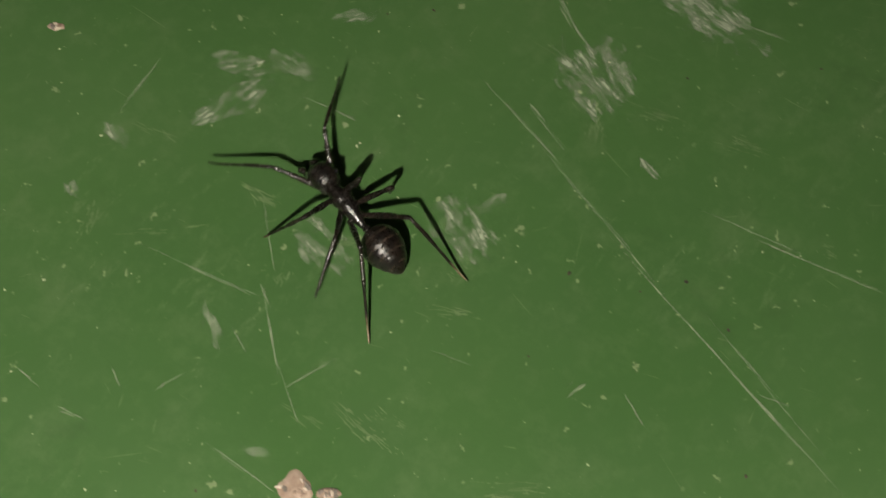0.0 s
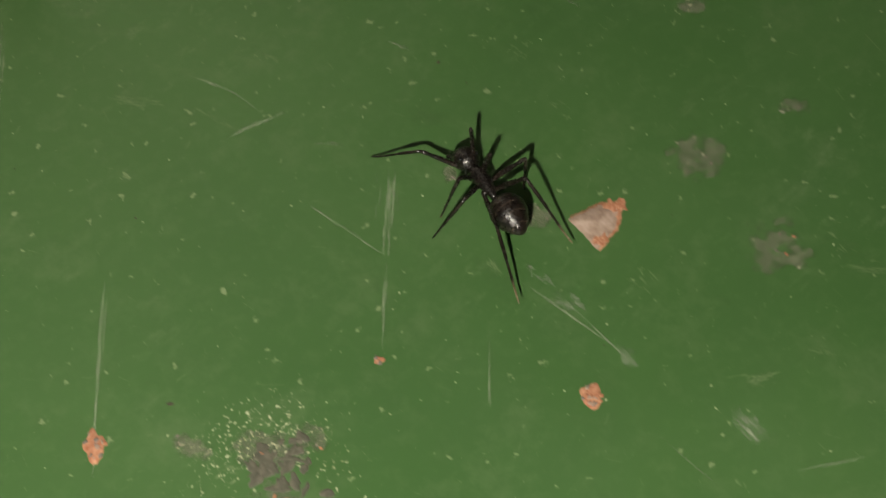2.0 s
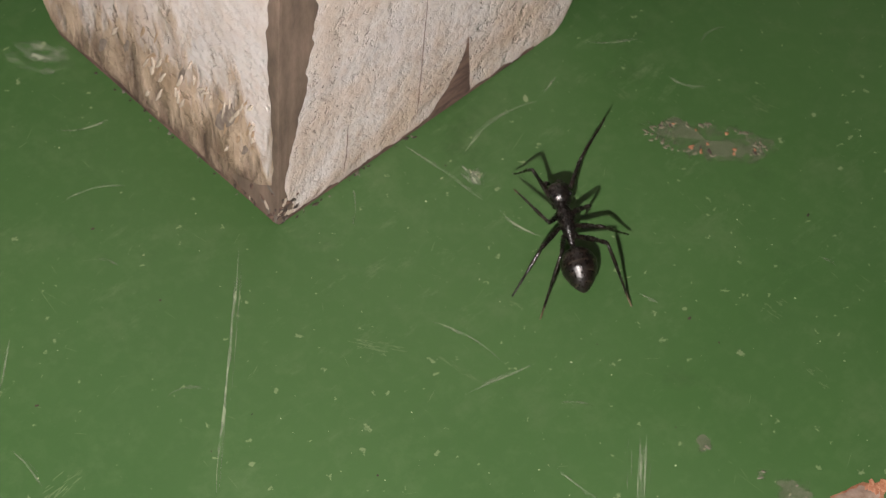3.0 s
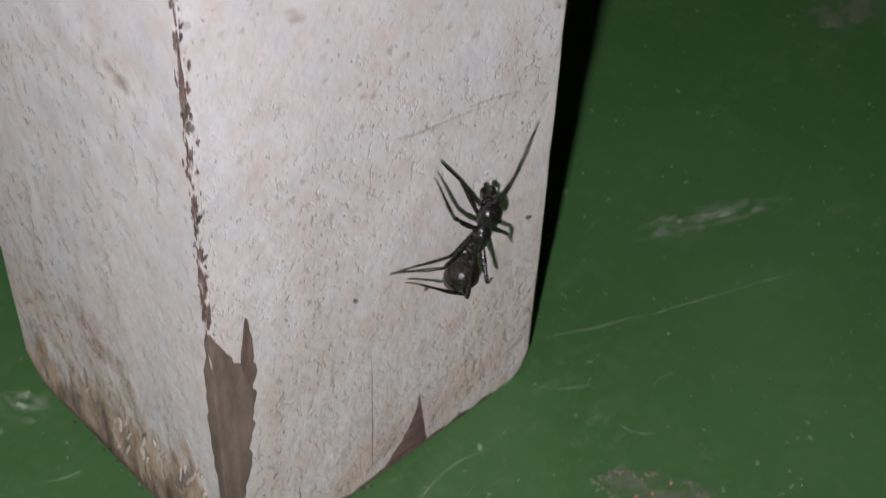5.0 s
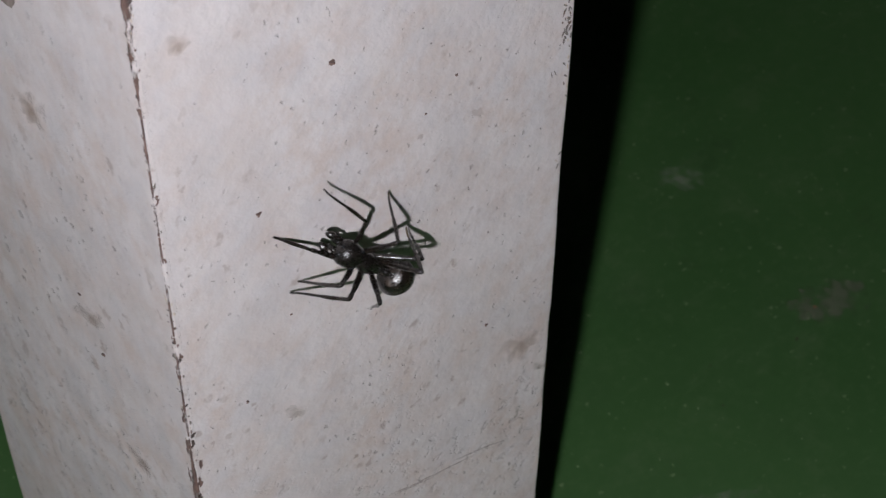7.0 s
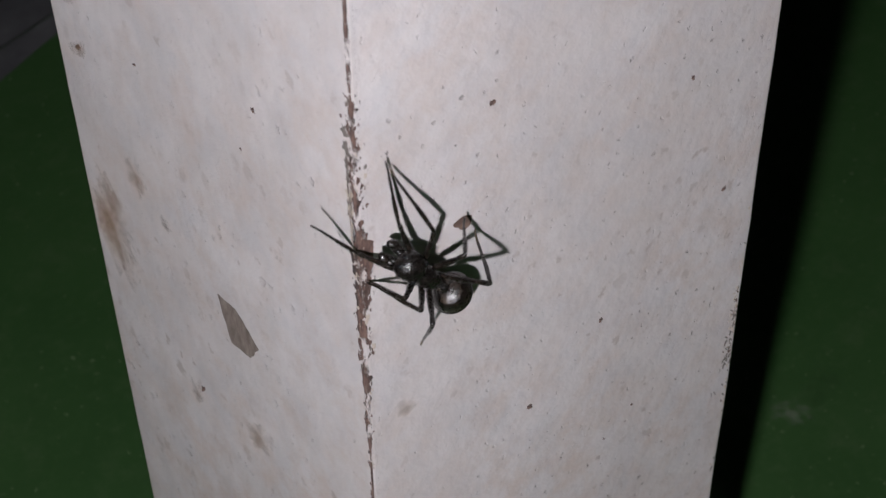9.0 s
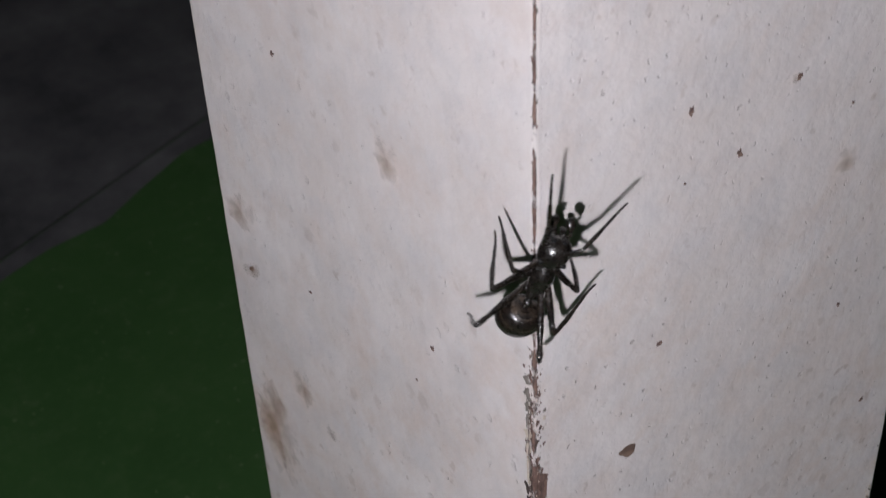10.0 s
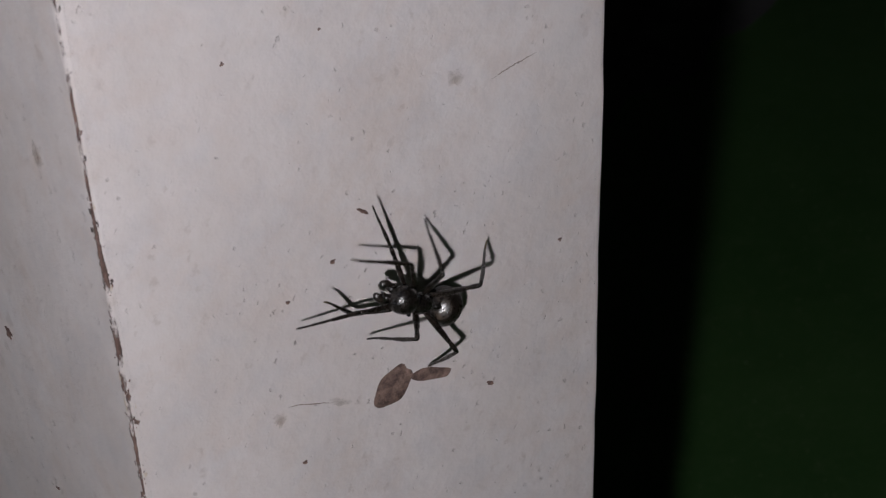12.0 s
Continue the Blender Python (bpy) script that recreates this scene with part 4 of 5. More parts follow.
for k, (u, v, length, width, angle) in enumerate(CHIPS_FLOOR):
    big = u < -13 and v < -59
    mat = M_PINK if big or v < -60 and u > -6 else M_ORANGE
    if length > 3.5 and u > 10:
        ob = part("paint_chip", kite(1.0, 0.05, rng), M_ORANGE, board, "orange chip of bare primer round pink plaster")
        ob.matrix_basis = face_pose("floor", 13.8, -44.5, 0, 0.004)
        inner = part("plaster", kite(0.93, 0.04, rng), M_PINK, ob, "pale pink plaster")
        inner.matrix_basis = Matrix.Translation((-0.0003, 0.00006, 0.00003))
        for n in range(16):
            spot = part("primer_spot", flake(rng.uniform(0.4, 1.2), rng.uniform(0.25, 0.6), 0.02, rng, 14, 0.5), M_ORANGE, ob, "orange primer at the rim")
            near = rng.random()
            x, y = (1.1 + 1.0 * near, 0.8 - 1.3 * near) if n < 10 else (-1.9 + 0.6 * near, -1.3 + 0.5 * near)
            spot.matrix_basis = Matrix.Translation(((x + rng.gauss(0, 0.18)) * MM, (y + rng.gauss(0, 0.18)) * MM, 0.085 * MM)) @ pose(0, 0, 0, 0, 0, rng.uniform(0, 360))
        continue
    if big:
        continue
    ob = part("paint_chip", flake(length * 0.9, width * 0.9, 0.06, rng, 40, 0.28), mat, board, "orange chip of bare primer" if mat is M_ORANGE else "pinkish plaster crumb")
    ob.matrix_basis = face_pose("floor", u, v, angle, 0.003)
    for n in range(int(5 + 5 * length)):
        r, a = 0.42 * math.sqrt(rng.random()), rng.uniform(0, 6.283)
        bit = part("crumb", flake(rng.uniform(0.15, 0.5), rng.uniform(0.12, 0.35), rng.uniform(0.03, 0.12), rng, 9, 0.45), rng.choice((M_PINK, M_CREAM, M_GREY) if mat is M_PINK else (M_ORANGE, M_PINK, M_ORANGE, M_GREY)), ob)
        bit.matrix_basis = Matrix.Translation((length * r * math.cos(a) * MM, width * r * math.sin(a) * MM, 0.05 * MM)) @ pose(0, 0, 0, 0, 0, rng.uniform(0, 360))
# the band of crumbled plaster
crumbs = [part("plaster_crumb", flake(1.0, 0.75, 0.16, rng, 15, 0.6), M_PINK, board, "pinkish plaster crumb") for k in range(6)]
for k in range(15):
    s = k / 14
    ob = part("plaster_smear", film(3.6 + 2.6 * s, 1.9 + 1.3 * s, rng, 28, 0.4), M_PLASTER, board, "smear of crumbled plaster")
    ob.matrix_basis = face_pose("floor", -17.7 - 1.2 * math.sin(s * 3.1) + rng.gauss(0, 0.4), -60.8 - 17.0 * s, -90 + rng.gauss(0, 15), 0.003 + 0.001 * (k % 5))
for k in range(7):
    s = k / 6
    ob = part("plaster_smear", film(3.4, 1.8, rng, 28, 0.4), M_PLASTER, board, "smear of crumbled plaster")
    ob.matrix_basis = face_pose("floor", -24.6 + 4.0 * s + rng.gauss(0, 0.4), -66.5 - 8.5 * s, -60 + rng.gauss(0, 15), 0.0095 + 0.001 * (k % 4))
for i in range(230):
    s = rng.random()
    if rng.random() < 0.72:
        u, v = -17.7 - 1.2 * math.sin(s * 3.1) + rng.gauss(0, 0.75 + 0.5 * s), -60.2 - 17.5 * s + rng.gauss(0, 0.9)
    else:
        u, v = -24.6 + 4.0 * s + rng.gauss(0, 1.2), -66.0 - 9.0 * s + rng.gauss(0, 1.2)
    ob = crumbs[i] if i < 6 else new("plaster_crumb", crumbs[i % 6].data)
    if i >= 6:
        ob.parent = board
        tagged(ob, "pinkish plaster crumb")
    size = (0.1 + 0.5 * rng.random() ** 2.4) * (0.7 + 0.7 * s) * (1.9 if rng.random() < 0.12 else 1)
    ob.matrix_basis = face_pose("floor", u, v, rng.uniform(0, 360), 0.0) @ Matrix.Diagonal((size * rng.uniform(1, 1.6), size * rng.uniform(0.6, 1), size * 0.45, 1))
bm = bmesh.new()
for i in range(1500):
    u, v = rng.uniform(-45, 100), rng.uniform(-130, 70)
    if -3 < u < 37 and -3 < v < 33:
        continue
    heading, length, width = rng.choice((-105, -85, -75, -50, 20)) + rng.gauss(0, 14), rng.uniform(0.2, 1.3) * (2.4 if rng.random() < 0.08 else 1), rng.uniform(0.02, 0.05)
    first = len(bm.verts)
    strip(bm, -length / 2, length / 2, 0.0, width, rng, 6)
    bm.verts.ensure_lookup_table()
    turn = face_pose("floor", u, v, heading, 0.006 + 0.0005 * (i % 7))
    for vert in bm.verts[first:]:
        vert.co = turn @ vert.co
for i in range(70):
    u, v = rng.uniform(-38, 62), rng.uniform(-122, -6)
    sub = streaks(rng.uniform(1.5, 5.0), rng.uniform(0.5, 1.8), rng)
    turn = face_pose("floor", u, v, rng.choice((-105, -85, -60, -45, 20)) + rng.gauss(0, 12), 0.01 + 0.002 * (i % 5))
    sub.verts.index_update()
    made = [bm.verts.new(turn @ vert.co) for vert in sub.verts]
    for f in sub.faces:
        bm.faces.new([made[vert.index] for vert in f.verts])
    sub.free()
tagged(part("hairline_scratches", bm, M_HAIR, board, smooth=False), "fine pale hairline scratches", kind="stuff")
spots = []
for i in range(2600):
    u, v = rng.uniform(-45, 95), rng.uniform(-130, 70)
    if not (-2 < u < 36 and -2 < v < 32):
        spots.append((u, v, 0.022 + 0.07 * rng.random() ** 4.0, rng.uniform(0.7, 1.7)))
bm = grains(spots, rng)
tagged(part("dust", bm, M_DUST), "scattered pale dust grains on the board", "dust", kind="stuff")
spots = []
for i in range(110):
    u, v = rng.uniform(-35, 80), rng.uniform(-125, 50)
    if not (-2 < u < 36 and -2 < v < 32):
        spots.append((u, v, rng.uniform(0.05, 0.15), rng.uniform(0.7, 2.0)))
bm = grains(spots, rng)
tagged(part("grit", bm, M_DARK), "scattered dark grit on the board", "grit", kind="stuff")

# ---- marks on the white leg ----
rng = random.Random("front")
for u, v, length, width, angle in SCARS_FRONT:
    u = max(u, width * 0.5 - 0.5) if 60 < abs(angle) < 120 else u
    ob = part("wood_scar", flake(length, width, 0.02, rng, 44, 0.42 if v > 140 else 0.24), M_SCAB if v > 140 else M_WOOD, leg, "bare brown wood where paint flaked off")
    ob.matrix_basis = face_pose("front", u, v, angle, 0.012)
rng = random.Random(15)
for u, v, length, width, angle in ((19.1, 148.0, 3.3, 2.7, 35), (22.2, 147.3, 3.8, 1.0, -24)):
    ob = part("wood_scar", flake(length, width, 0.02, rng, 60, 0.14), M_SCAB, leg, "dark scabbed patch of bare wood")
    ob.matrix_basis = face_pose("front", u, v, angle, 0.012 if length < 3.5 else 0.01)
rng = random.Random(9)
wedge = [Vector(p) for p in ((16.7, 90.2), (14.6, 90.4), (12.1, 88.3), (13.2, 86.6), (15.6, 86.3))]
bm = bmesh.new()
rim = []
for p, q in zip(wedge, wedge[1:] + wedge[:1]):
    for k in range(7):
        at = p + (q - p) * k / 7 + Vector((rng.gauss(0, 0.06), rng.gauss(0, 0.06)))
        rim.append(bm.verts.new((-0.016 * MM, at.x * MM, at.y * MM)))
bm.faces.new(rim)
part("wood_scar", bm, M_FADED, leg, "wedge of bare grey-brown wood", smooth=False)
for face, lists in (("front", (SMEARS_FRONT,)), ("side", (SMEARS_SIDE,))):
    for rows in lists:
        marks("stain", face, rows, lambda l, w, r: film(l, w, r, 24, 0.3), M_STAIN, leg, 0.02, "brownish stain", 1.4)
for face, lists in (("front", (DOTS_FRONT_A, DOTS_FRONT_B)), ("side", (DOTS_SIDE,))):
    for rows in lists:
        marks("fly_speck", face, rows, lambda l, w, r: flake(l, w, 0.015, r, 14, 0.5), M_BARK, leg, 0.0, "dark speck", 0.85)
M_CRACK = grainy("faint_crack", (0.18, 0.14, 0.12), (0.42, 0.36, 0.33), 900, 0.8)
for rows, mat in (([r for r in CRACKS_FRONT if r[1] < 25], M_BARK), ([r for r in CRACKS_FRONT if r[1] >= 25], M_CRACK)):
    marks("crack", "front", rows, lambda l, w, r: groove(l, min(w, 0.10), r, 34), mat, leg, 0.015, "fine dark crack", 0.9)


# bare wood wrapped round the worn front arris: height, reach on the side face, reach on the front face
WEAR = [
    (0, 5.8, 2.4), (1, 4.6, 1.6), (2.2, 3.0, 0.9), (4, 0.9, 0.6), (6, 0.5, 0.9), (10, 0.7, 1.9), (15, 1.1, 2.7), (20, 1.2, 3.4), (24, 1.1, 3.7), (25.5, 1.0, 1.8), (29, 0.6, 0.4),
    (40, 0.4, 0.2), (52, 0.35, 0.2), (57, 0.12, 0.08), (75, 0.1, 0.08), (88.5, 0.1, 0.08), (90, 0.35, 0.25), (96.5, 0.35, 0.3), (98, 0.25, 0.2), (101, 0.3, 0.5), (106, 0.3, 1.1), (108, 0.25, 0.3),
    (113, 0.4, 0.3), (118, 0.2, 0.15), (150, 0.12, 0.08), (156, 0.2, 0.15), (165, 0.28, 0.3), (170, 0.18, 0.1), (200, 0.15, 0.1),
]


def reach(z):
    for (z0, a0, b0), (z1, a1, b1) in zip(WEAR, WEAR[1:]):
        if z <= z1:
            s = (z - z0) / (z1 - z0)
            return a0 + (a1 - a0) * s, b0 + (b1 - b0) * s
    return WEAR[-1][1:]


def arris_scar(z0, z1):
    bm = bmesh.new()
    rows = []
    n = max(8, int((z1 - z0) / 0.22))
    for i in range(n + 1):
        z = z0 + (z1 - z0) * i / n
        a, b = reach(z)
        a *= 1 + 0.4 * noise.noise((z * 0.35, 1.0, 0)) + 0.16 * noise.noise((z * 0.9, 2.0, 0)) + (0.5 if z > 30 else 0.0) * noise.noise((z * 2.3, 2.0, 0))
        b *= 1 + (0.3 if z > 30 else 0.14) * noise.noise((z * 0.35, 5.0, 0)) + 0.16 * noise.noise((z * 0.9, 6.0, 0)) + (0.5 if z > 30 else 0.0) * noise.noise((z * 2.3, 6.0, 0))
        end = min(1.0, 0.15 + i / 5, 0.15 + (n - i) / 5)
        a, b = max(0.08, a * end), max(0.08, b * end)
        rows.append([bm.verts.new((x * MM, y * MM, z * MM)) for x, y in ((-0.012, a), (-0.03, a * 0.6), (-0.025, min(0.2, a * 0.3)), (0.01, 0.01), (min(0.2, b * 0.3), -0.025), (b * 0.6, -0.03), (b, -0.012))])
    for p, q in zip(rows, rows[1:]):
        for k in range(6):
            bm.faces.new((p[k], p[k + 1], q[k + 1], q[k]))
    return bm


for z0, z1 in ((0.1, 30), (30.5, 44), (44.3, 58), (58.2, 68), (68.1, 77), (77.1, 87.4), (87.5, 97), (97.1, 100.4), (100.5, 108.5), (108.6, 112), (112.1, 118), (118.1, 126), (126.1, 137), (137.1, 150), (150.1, 158), (158.1, 172), (172.1, 184), (184.1, 199)):
    part("arris_scar", arris_scar(z0, z1), M_GRAIN if z1 < 31 else M_WORN, leg, "bare brown wood along the worn arris", smooth=False)

# ragged bare wood and lifted paint at the foot of the side face, thickest beside the tip
rng = random.Random(51)
for i in range(44):
    u = abs(rng.gauss(0, 1.0)) * 8.0 + 2.6
    if u > 24:
        continue
    v = max(0.5, rng.gauss(9.5 - 0.3 * u, 1.6))
    mat = (M_CREAM, M_OCHRE, M_CREAM)[i % 3]
    lifted = mat is M_CREAM
    ob = part("lifted_paint" if lifted else "wood_scar", flake(rng.uniform(0.7, 2.0), rng.uniform(0.14, 0.32), 0.1 if lifted else 0.02, rng, 26, 0.45), mat, leg, "cream edge of lifted paint" if lifted else "bare wood where paint flaked off")
    ob.matrix_basis = face_pose("side", u, v, 108 + rng.gauss(0, 10), 0.004 + 0.0012 * (i % 9))
# the large tear beside the arris scar, and the three-cornered one at the foot of the front face
for u, v, length, width, turn in ((5.6, 7.4, 4.6, 1.3, 112), (3.6, 5.4, 1.6, 0.4, 112), (10.6, 7.6, 2.4, 0.5, 110), (17.0, 5.6, 2.0, 0.5, 108), (20.0, 3.4, 2.4, 0.6, 116)):
    ob = part("wood_scar", flake(length, width, 0.012, rng, 46, 0.3), M_FADED, leg, "bare brown wood where paint flaked off")
    ob.matrix_basis = face_pose("side", u, v, turn, 0.016)
bm = bmesh.new()
rows = []
for i in range(15):
    s = i / 14
    right = 20.0 - 0.8 * s + 0.1 * noise.noise((i * 0.5, 1, 0))
    left = right - 0.15 - 5.0 * (1 - s) ** 1.7 * (1 + 0.10 * noise.noise((i * 0.9, 4, 0)))
    rows.append([bm.verts.new((x * MM, -0.015 * MM, (0.05 + 6.8 * s) * MM)) for x in (left, (left + right) / 2, right)])
for p, q in zip(rows, rows[1:]):
    for k in range(2):
        bm.faces.new((p[k], p[k + 1], q[k + 1], q[k]))
part("wood_scar", bm, M_BARK, leg, "three-cornered patch of bare brown wood", smooth=False)
# the dirty bottom edge of the foot on both faces
for face, run in (("front", 27.0), ("side", 25.5)):
    bm = bmesh.new()
    rows = []
    for i in range(120):
        x = 0.2 + run * i / 119
        h = 0.12 + 0.45 * max(0.0, noise.noise((x * 0.7, 3.0, run)) + 0.35) + rng.uniform(0, 0.12)
        rows.append((bm.verts.new((x * MM, 0, 0)), bm.verts.new((x * MM, h * MM, 0))))
    for a, b in zip(rows, rows[1:]):
        bm.faces.new((a[0], b[0], b[1], a[1]))
    if face == "side":
        bmesh.ops.scale(bm, vec=(1, -1, 1), verts=bm.verts[:])
    ob = part("foot_edge", bm, M_BARK, leg, "dirty bare bottom edge", smooth=False)
    ob.matrix_basis = face_pose(face, 0, 0.02, 0, 0.018)
# dirt ground into the tip of the foot
for i in range(46):
    on_side = rng.random() < 0.5
    u, v = abs(rng.gauss(0, 1.6 if on_side else 0.8)), abs(rng.gauss(0, 1.3)) + 0.1
    mat = rng.choice((M_DARK, M_DARK, M_BARK, M_BARK, M_GREY, M_CREAM))
    ob = part("ground_dirt", flake(rng.uniform(0.25, 1.0), rng.uniform(0.12, 0.45), 0.012, rng, 14, 0.4), mat, leg, "dirt and filler at the foot")
    ob.matrix_basis = face_pose("side" if on_side else "front", u + 0.2, v, 90 + rng.gauss(0, 35), 0.035 + 0.001 * (i % 7))
# roughened paint along the far arris of the front face
for i in range(90):
    z = rng.gauss(76, 3.5) if i < 78 else rng.uniform(40, 95)
    ob = part("arris_wear", flake(rng.uniform(0.15, 0.6), rng.uniform(0.06, 0.18), 0.03, rng, 9, 0.4), rng.choice((M_WOOD, M_CREAM, M_GREY, M_GREY)), leg, "bare chipped arris")
    ob.matrix_basis = face_pose("front", W0 + SR * z - 0.3 - abs(rng.gauss(0, 0.45)), z, 90 + rng.gauss(0, 25), 0.004 + 0.001 * (i % 6))
for i in range(34):
    along = rng.random() < 0.6
    u = rng.uniform(0.5, 14 if along else 24)
    s = rng.uniform(0.06, 0.2)
    ob = part("dirt_crumb", flake(s * rng.uniform(1, 2.8), s, s * 0.5, rng, 9, 0.5), rng.choice((M_DARK, M_GREY, M_DARK)), board, "dark dirt crumb at the foot of the leg")
    ob.matrix_basis = face_pose("floor", u if along else -rng.uniform(0.1, 0.5), -rng.uniform(0.1, 0.6) if along else u, rng.uniform(0, 360), 0.0)

# loose pale crumbs ringed round the grey crust
spots = []
for i in range(560):
    a, d = rng.gauss(1.2, 1.1), 1.25 + rng.gauss(0, 0.42)
    spots.append((-17.8 + 3.4 * d * math.cos(a), -42.6 + 3.4 * d * math.sin(a), 0.022 + 0.075 * rng.random() ** 3, rng.uniform(0.8, 2.0)))
bm = grains(spots, rng)
for k in range(30):
    ob = part("paint_flake", flake(rng.uniform(0.5, 1.8), rng.uniform(0.3, 0.9), 0.03, rng, 14, 0.45), M_SOOT, board, "dark grey bare patch")
    ob.matrix_basis = face_pose("floor", -17.0 + rng.gauss(0, 1.3), -42.4 + rng.gauss(0, 1.3), rng.uniform(0, 360), 0.012 + 0.001 * (k % 9))
tagged(part("paint_crumbs", bm, M_DUST), "loose pale paint crumbs on the board", "crumbs", kind="stuff")

# small worn chips and cracked paint along the arris
chips = []
for mat, label in ((M_BARK, "bare brown wood chip"), (M_DARK, "dark dirt in a crack"), (M_CREAM, "cream filler chip"), (M_GREY, "grey primer chip")):
    for k in range(4):
        chips.append((part("arris_wear", flake(1.0, 0.26 + 0.1 * k, 0.012, rng, 14, 0.7), mat, leg, label), label))
for k, (ob, label) in enumerate(chips):
    ob.matrix_basis = face_pose("side", 0.3 + 0.03 * k, 97 + 1.2 * k, 90, 0.02)
for z0, z1, count, wide, long in ((26, 58, 150, 0.6, 0.9), (56, 70, 50, 0.35, 0.6), (70, 92, 40, 0.2, 0.5), (90, 97, 36, 0.4, 0.6), (97, 118, 280, 0.75, 0.55), (118, 145, 30, 0.15, 0.4), (150, 172, 90, 0.35, 0.5), (172, 190, 16, 0.15, 0.4)):
    for i in range(count):
        first, label = chips[rng.choice((0, 1, 2, 3, 0, 1, 2, 4, 5, 6, 8, 9, 12, 13, 14))]
        ob = new("arris_wear", first.data)
        ob.parent = leg
        tagged(ob, label)
        face = rng.choice(("front", "side", "side"))
        size = long * rng.choice((0.25, 0.4, 0.6, 1.0)) * rng.uniform(0.7, 1.2)
        ob.matrix_basis = face_pose(face, 0.12 + abs(rng.gauss(0, 0.42)) * wide, rng.uniform(z0, z1), 90 + rng.gauss(0, 9), 0.008 + 0.001 * (i % 9)) @ Matrix.Diagonal((size, min(size, 0.7) * rng.uniform(0.8, 1.7), 1, 1))


# ---- movement ----
ANT = [
    (0.0, 0.01688, -0.09573, 0.00000, 0.96, -0.79, 75.44),
    (0.5, 0.00916, -0.08478, 0.00000, 2.06, 1.78, 116.79),
    (1.0, 0.00228, -0.06844, 0.00000, 0.14, 4.44, 90.02),
    (1.5, 0.00434, -0.05518, 0.00000, 0.66, 4.35, 82.27),
    (2.0, 0.00875, -0.03817, 0.00000, 0.57, 10.17, 71.89),
    (2.5, 0.00970, -0.02268, 0.00000, 0.32, 6.72, 91.77),
    (3.0, 0.01436, -0.01578, 0.00000, -0.17, -5.72, 58.39),
    (3.2, 0.01447, -0.01591, 0.00000, -0.17, -5.60, 58.90),
    (3.8, 0.01665, -0.00675, 0.00045, 4.67, -21.56, 73.61),
    (4.2, 0.01890, -0.00135, 0.00675, 14.34, -70.00, 74.05),
    (4.8, 0.02058, 0.00000, 0.01847, -2.57, -81.06, 92.12),
    (5.0, 0.02279, -0.00001, 0.02330, 78.24, -68.84, 9.05),
    (5.5, 0.02851, -0.00006, 0.03312, 81.72, -67.52, 7.51),
    (6.0, 0.02978, -0.00003, 0.04326, 63.01, -85.20, 23.38),
    (6.5, 0.02577, -0.00001, 0.05368, -79.19, -59.26, 167.46),
    (7.0, 0.01494, -0.00008, 0.06545, -77.89, -49.97, 165.86),
    (7.2, 0.00990, 0.00000, 0.07139, -82.44, -50.13, 170.35),
    (8.8, 0.00621, 0.00000, 0.10041, -77.94, -73.19, 167.39),
    (9.0, 0.00403, -0.00004, 0.10241, -82.56, -53.17, 174.36),
    (9.3, 0.00018, -0.00018, 0.10935, -92.63, -51.24, 138.37),
    (9.5, 0.00008, 0.00069, 0.11425, -127.15, -76.88, 131.93),
    (10.0, -0.00010, 0.00009, 0.12468, 91.90, -71.02, -39.88),
    (10.5, 0.00901, 0.00001, 0.13262, 94.82, -61.29, -6.18),
    (11.0, 0.01906, 0.00001, 0.14177, 85.51, -47.88, 2.26),
    (11.2, 0.02131, 0.00000, 0.14567, 92.38, -50.63, -3.77),
    (11.5, 0.02380, -0.00001, 0.15366, 155.15, -83.61, -65.58),
    (12.0, 0.02069, 0.00003, 0.15517, -97.30, -40.56, -168.27),
]
FOOT_L1 = [
    (0.0, 3.15, 4.69, -0.09, -53), (0.5, 3.96, 4.03, -0.01, -43), (1.0, 5.62, 3.26, 0.99, -48), (1.5, 3.73, 3.06, 0.26, -53),
    (2.0, 1.16, 3.52, -0.14, -57), (2.5, 3.86, 3.31, 0.06, -55), (3.0, 4.03, 3.32, 2.83, -64), (3.2, 4.03, 3.32, 2.83, -64),
    (4.8, 6.01, 4.31, 0.98, 0), (5.0, 7.71, 6.60, 2.05, -76), (5.5, 7.70, 6.69, 1.61, -41), (6.0, 8.06, 5.72, 3.17, -35),
    (6.5, 9.53, 2.97, 2.91, -28), (7.0, 3.68, 3.68, 0.03, 8), (7.2, 3.27, 2.34, 0.35, 0), (8.8, 3.17, 3.73, 0.20, 0),
    (9.0, 2.62, 2.21, -0.06, 9), (9.5, -3.11, 7.05, 0.14, 27), (10.0, 1.73, 2.78, -0.22, -34), (10.5, 6.29, 3.65, 0.58, -45),
    (11.0, 4.58, 4.33, 0.10, -53), (11.2, 1.01, 4.44, -0.00, 0), (11.5, 7.08, 6.50, 2.44, -58), (12.0, 9.76, 1.58, 1.54, -121),
]
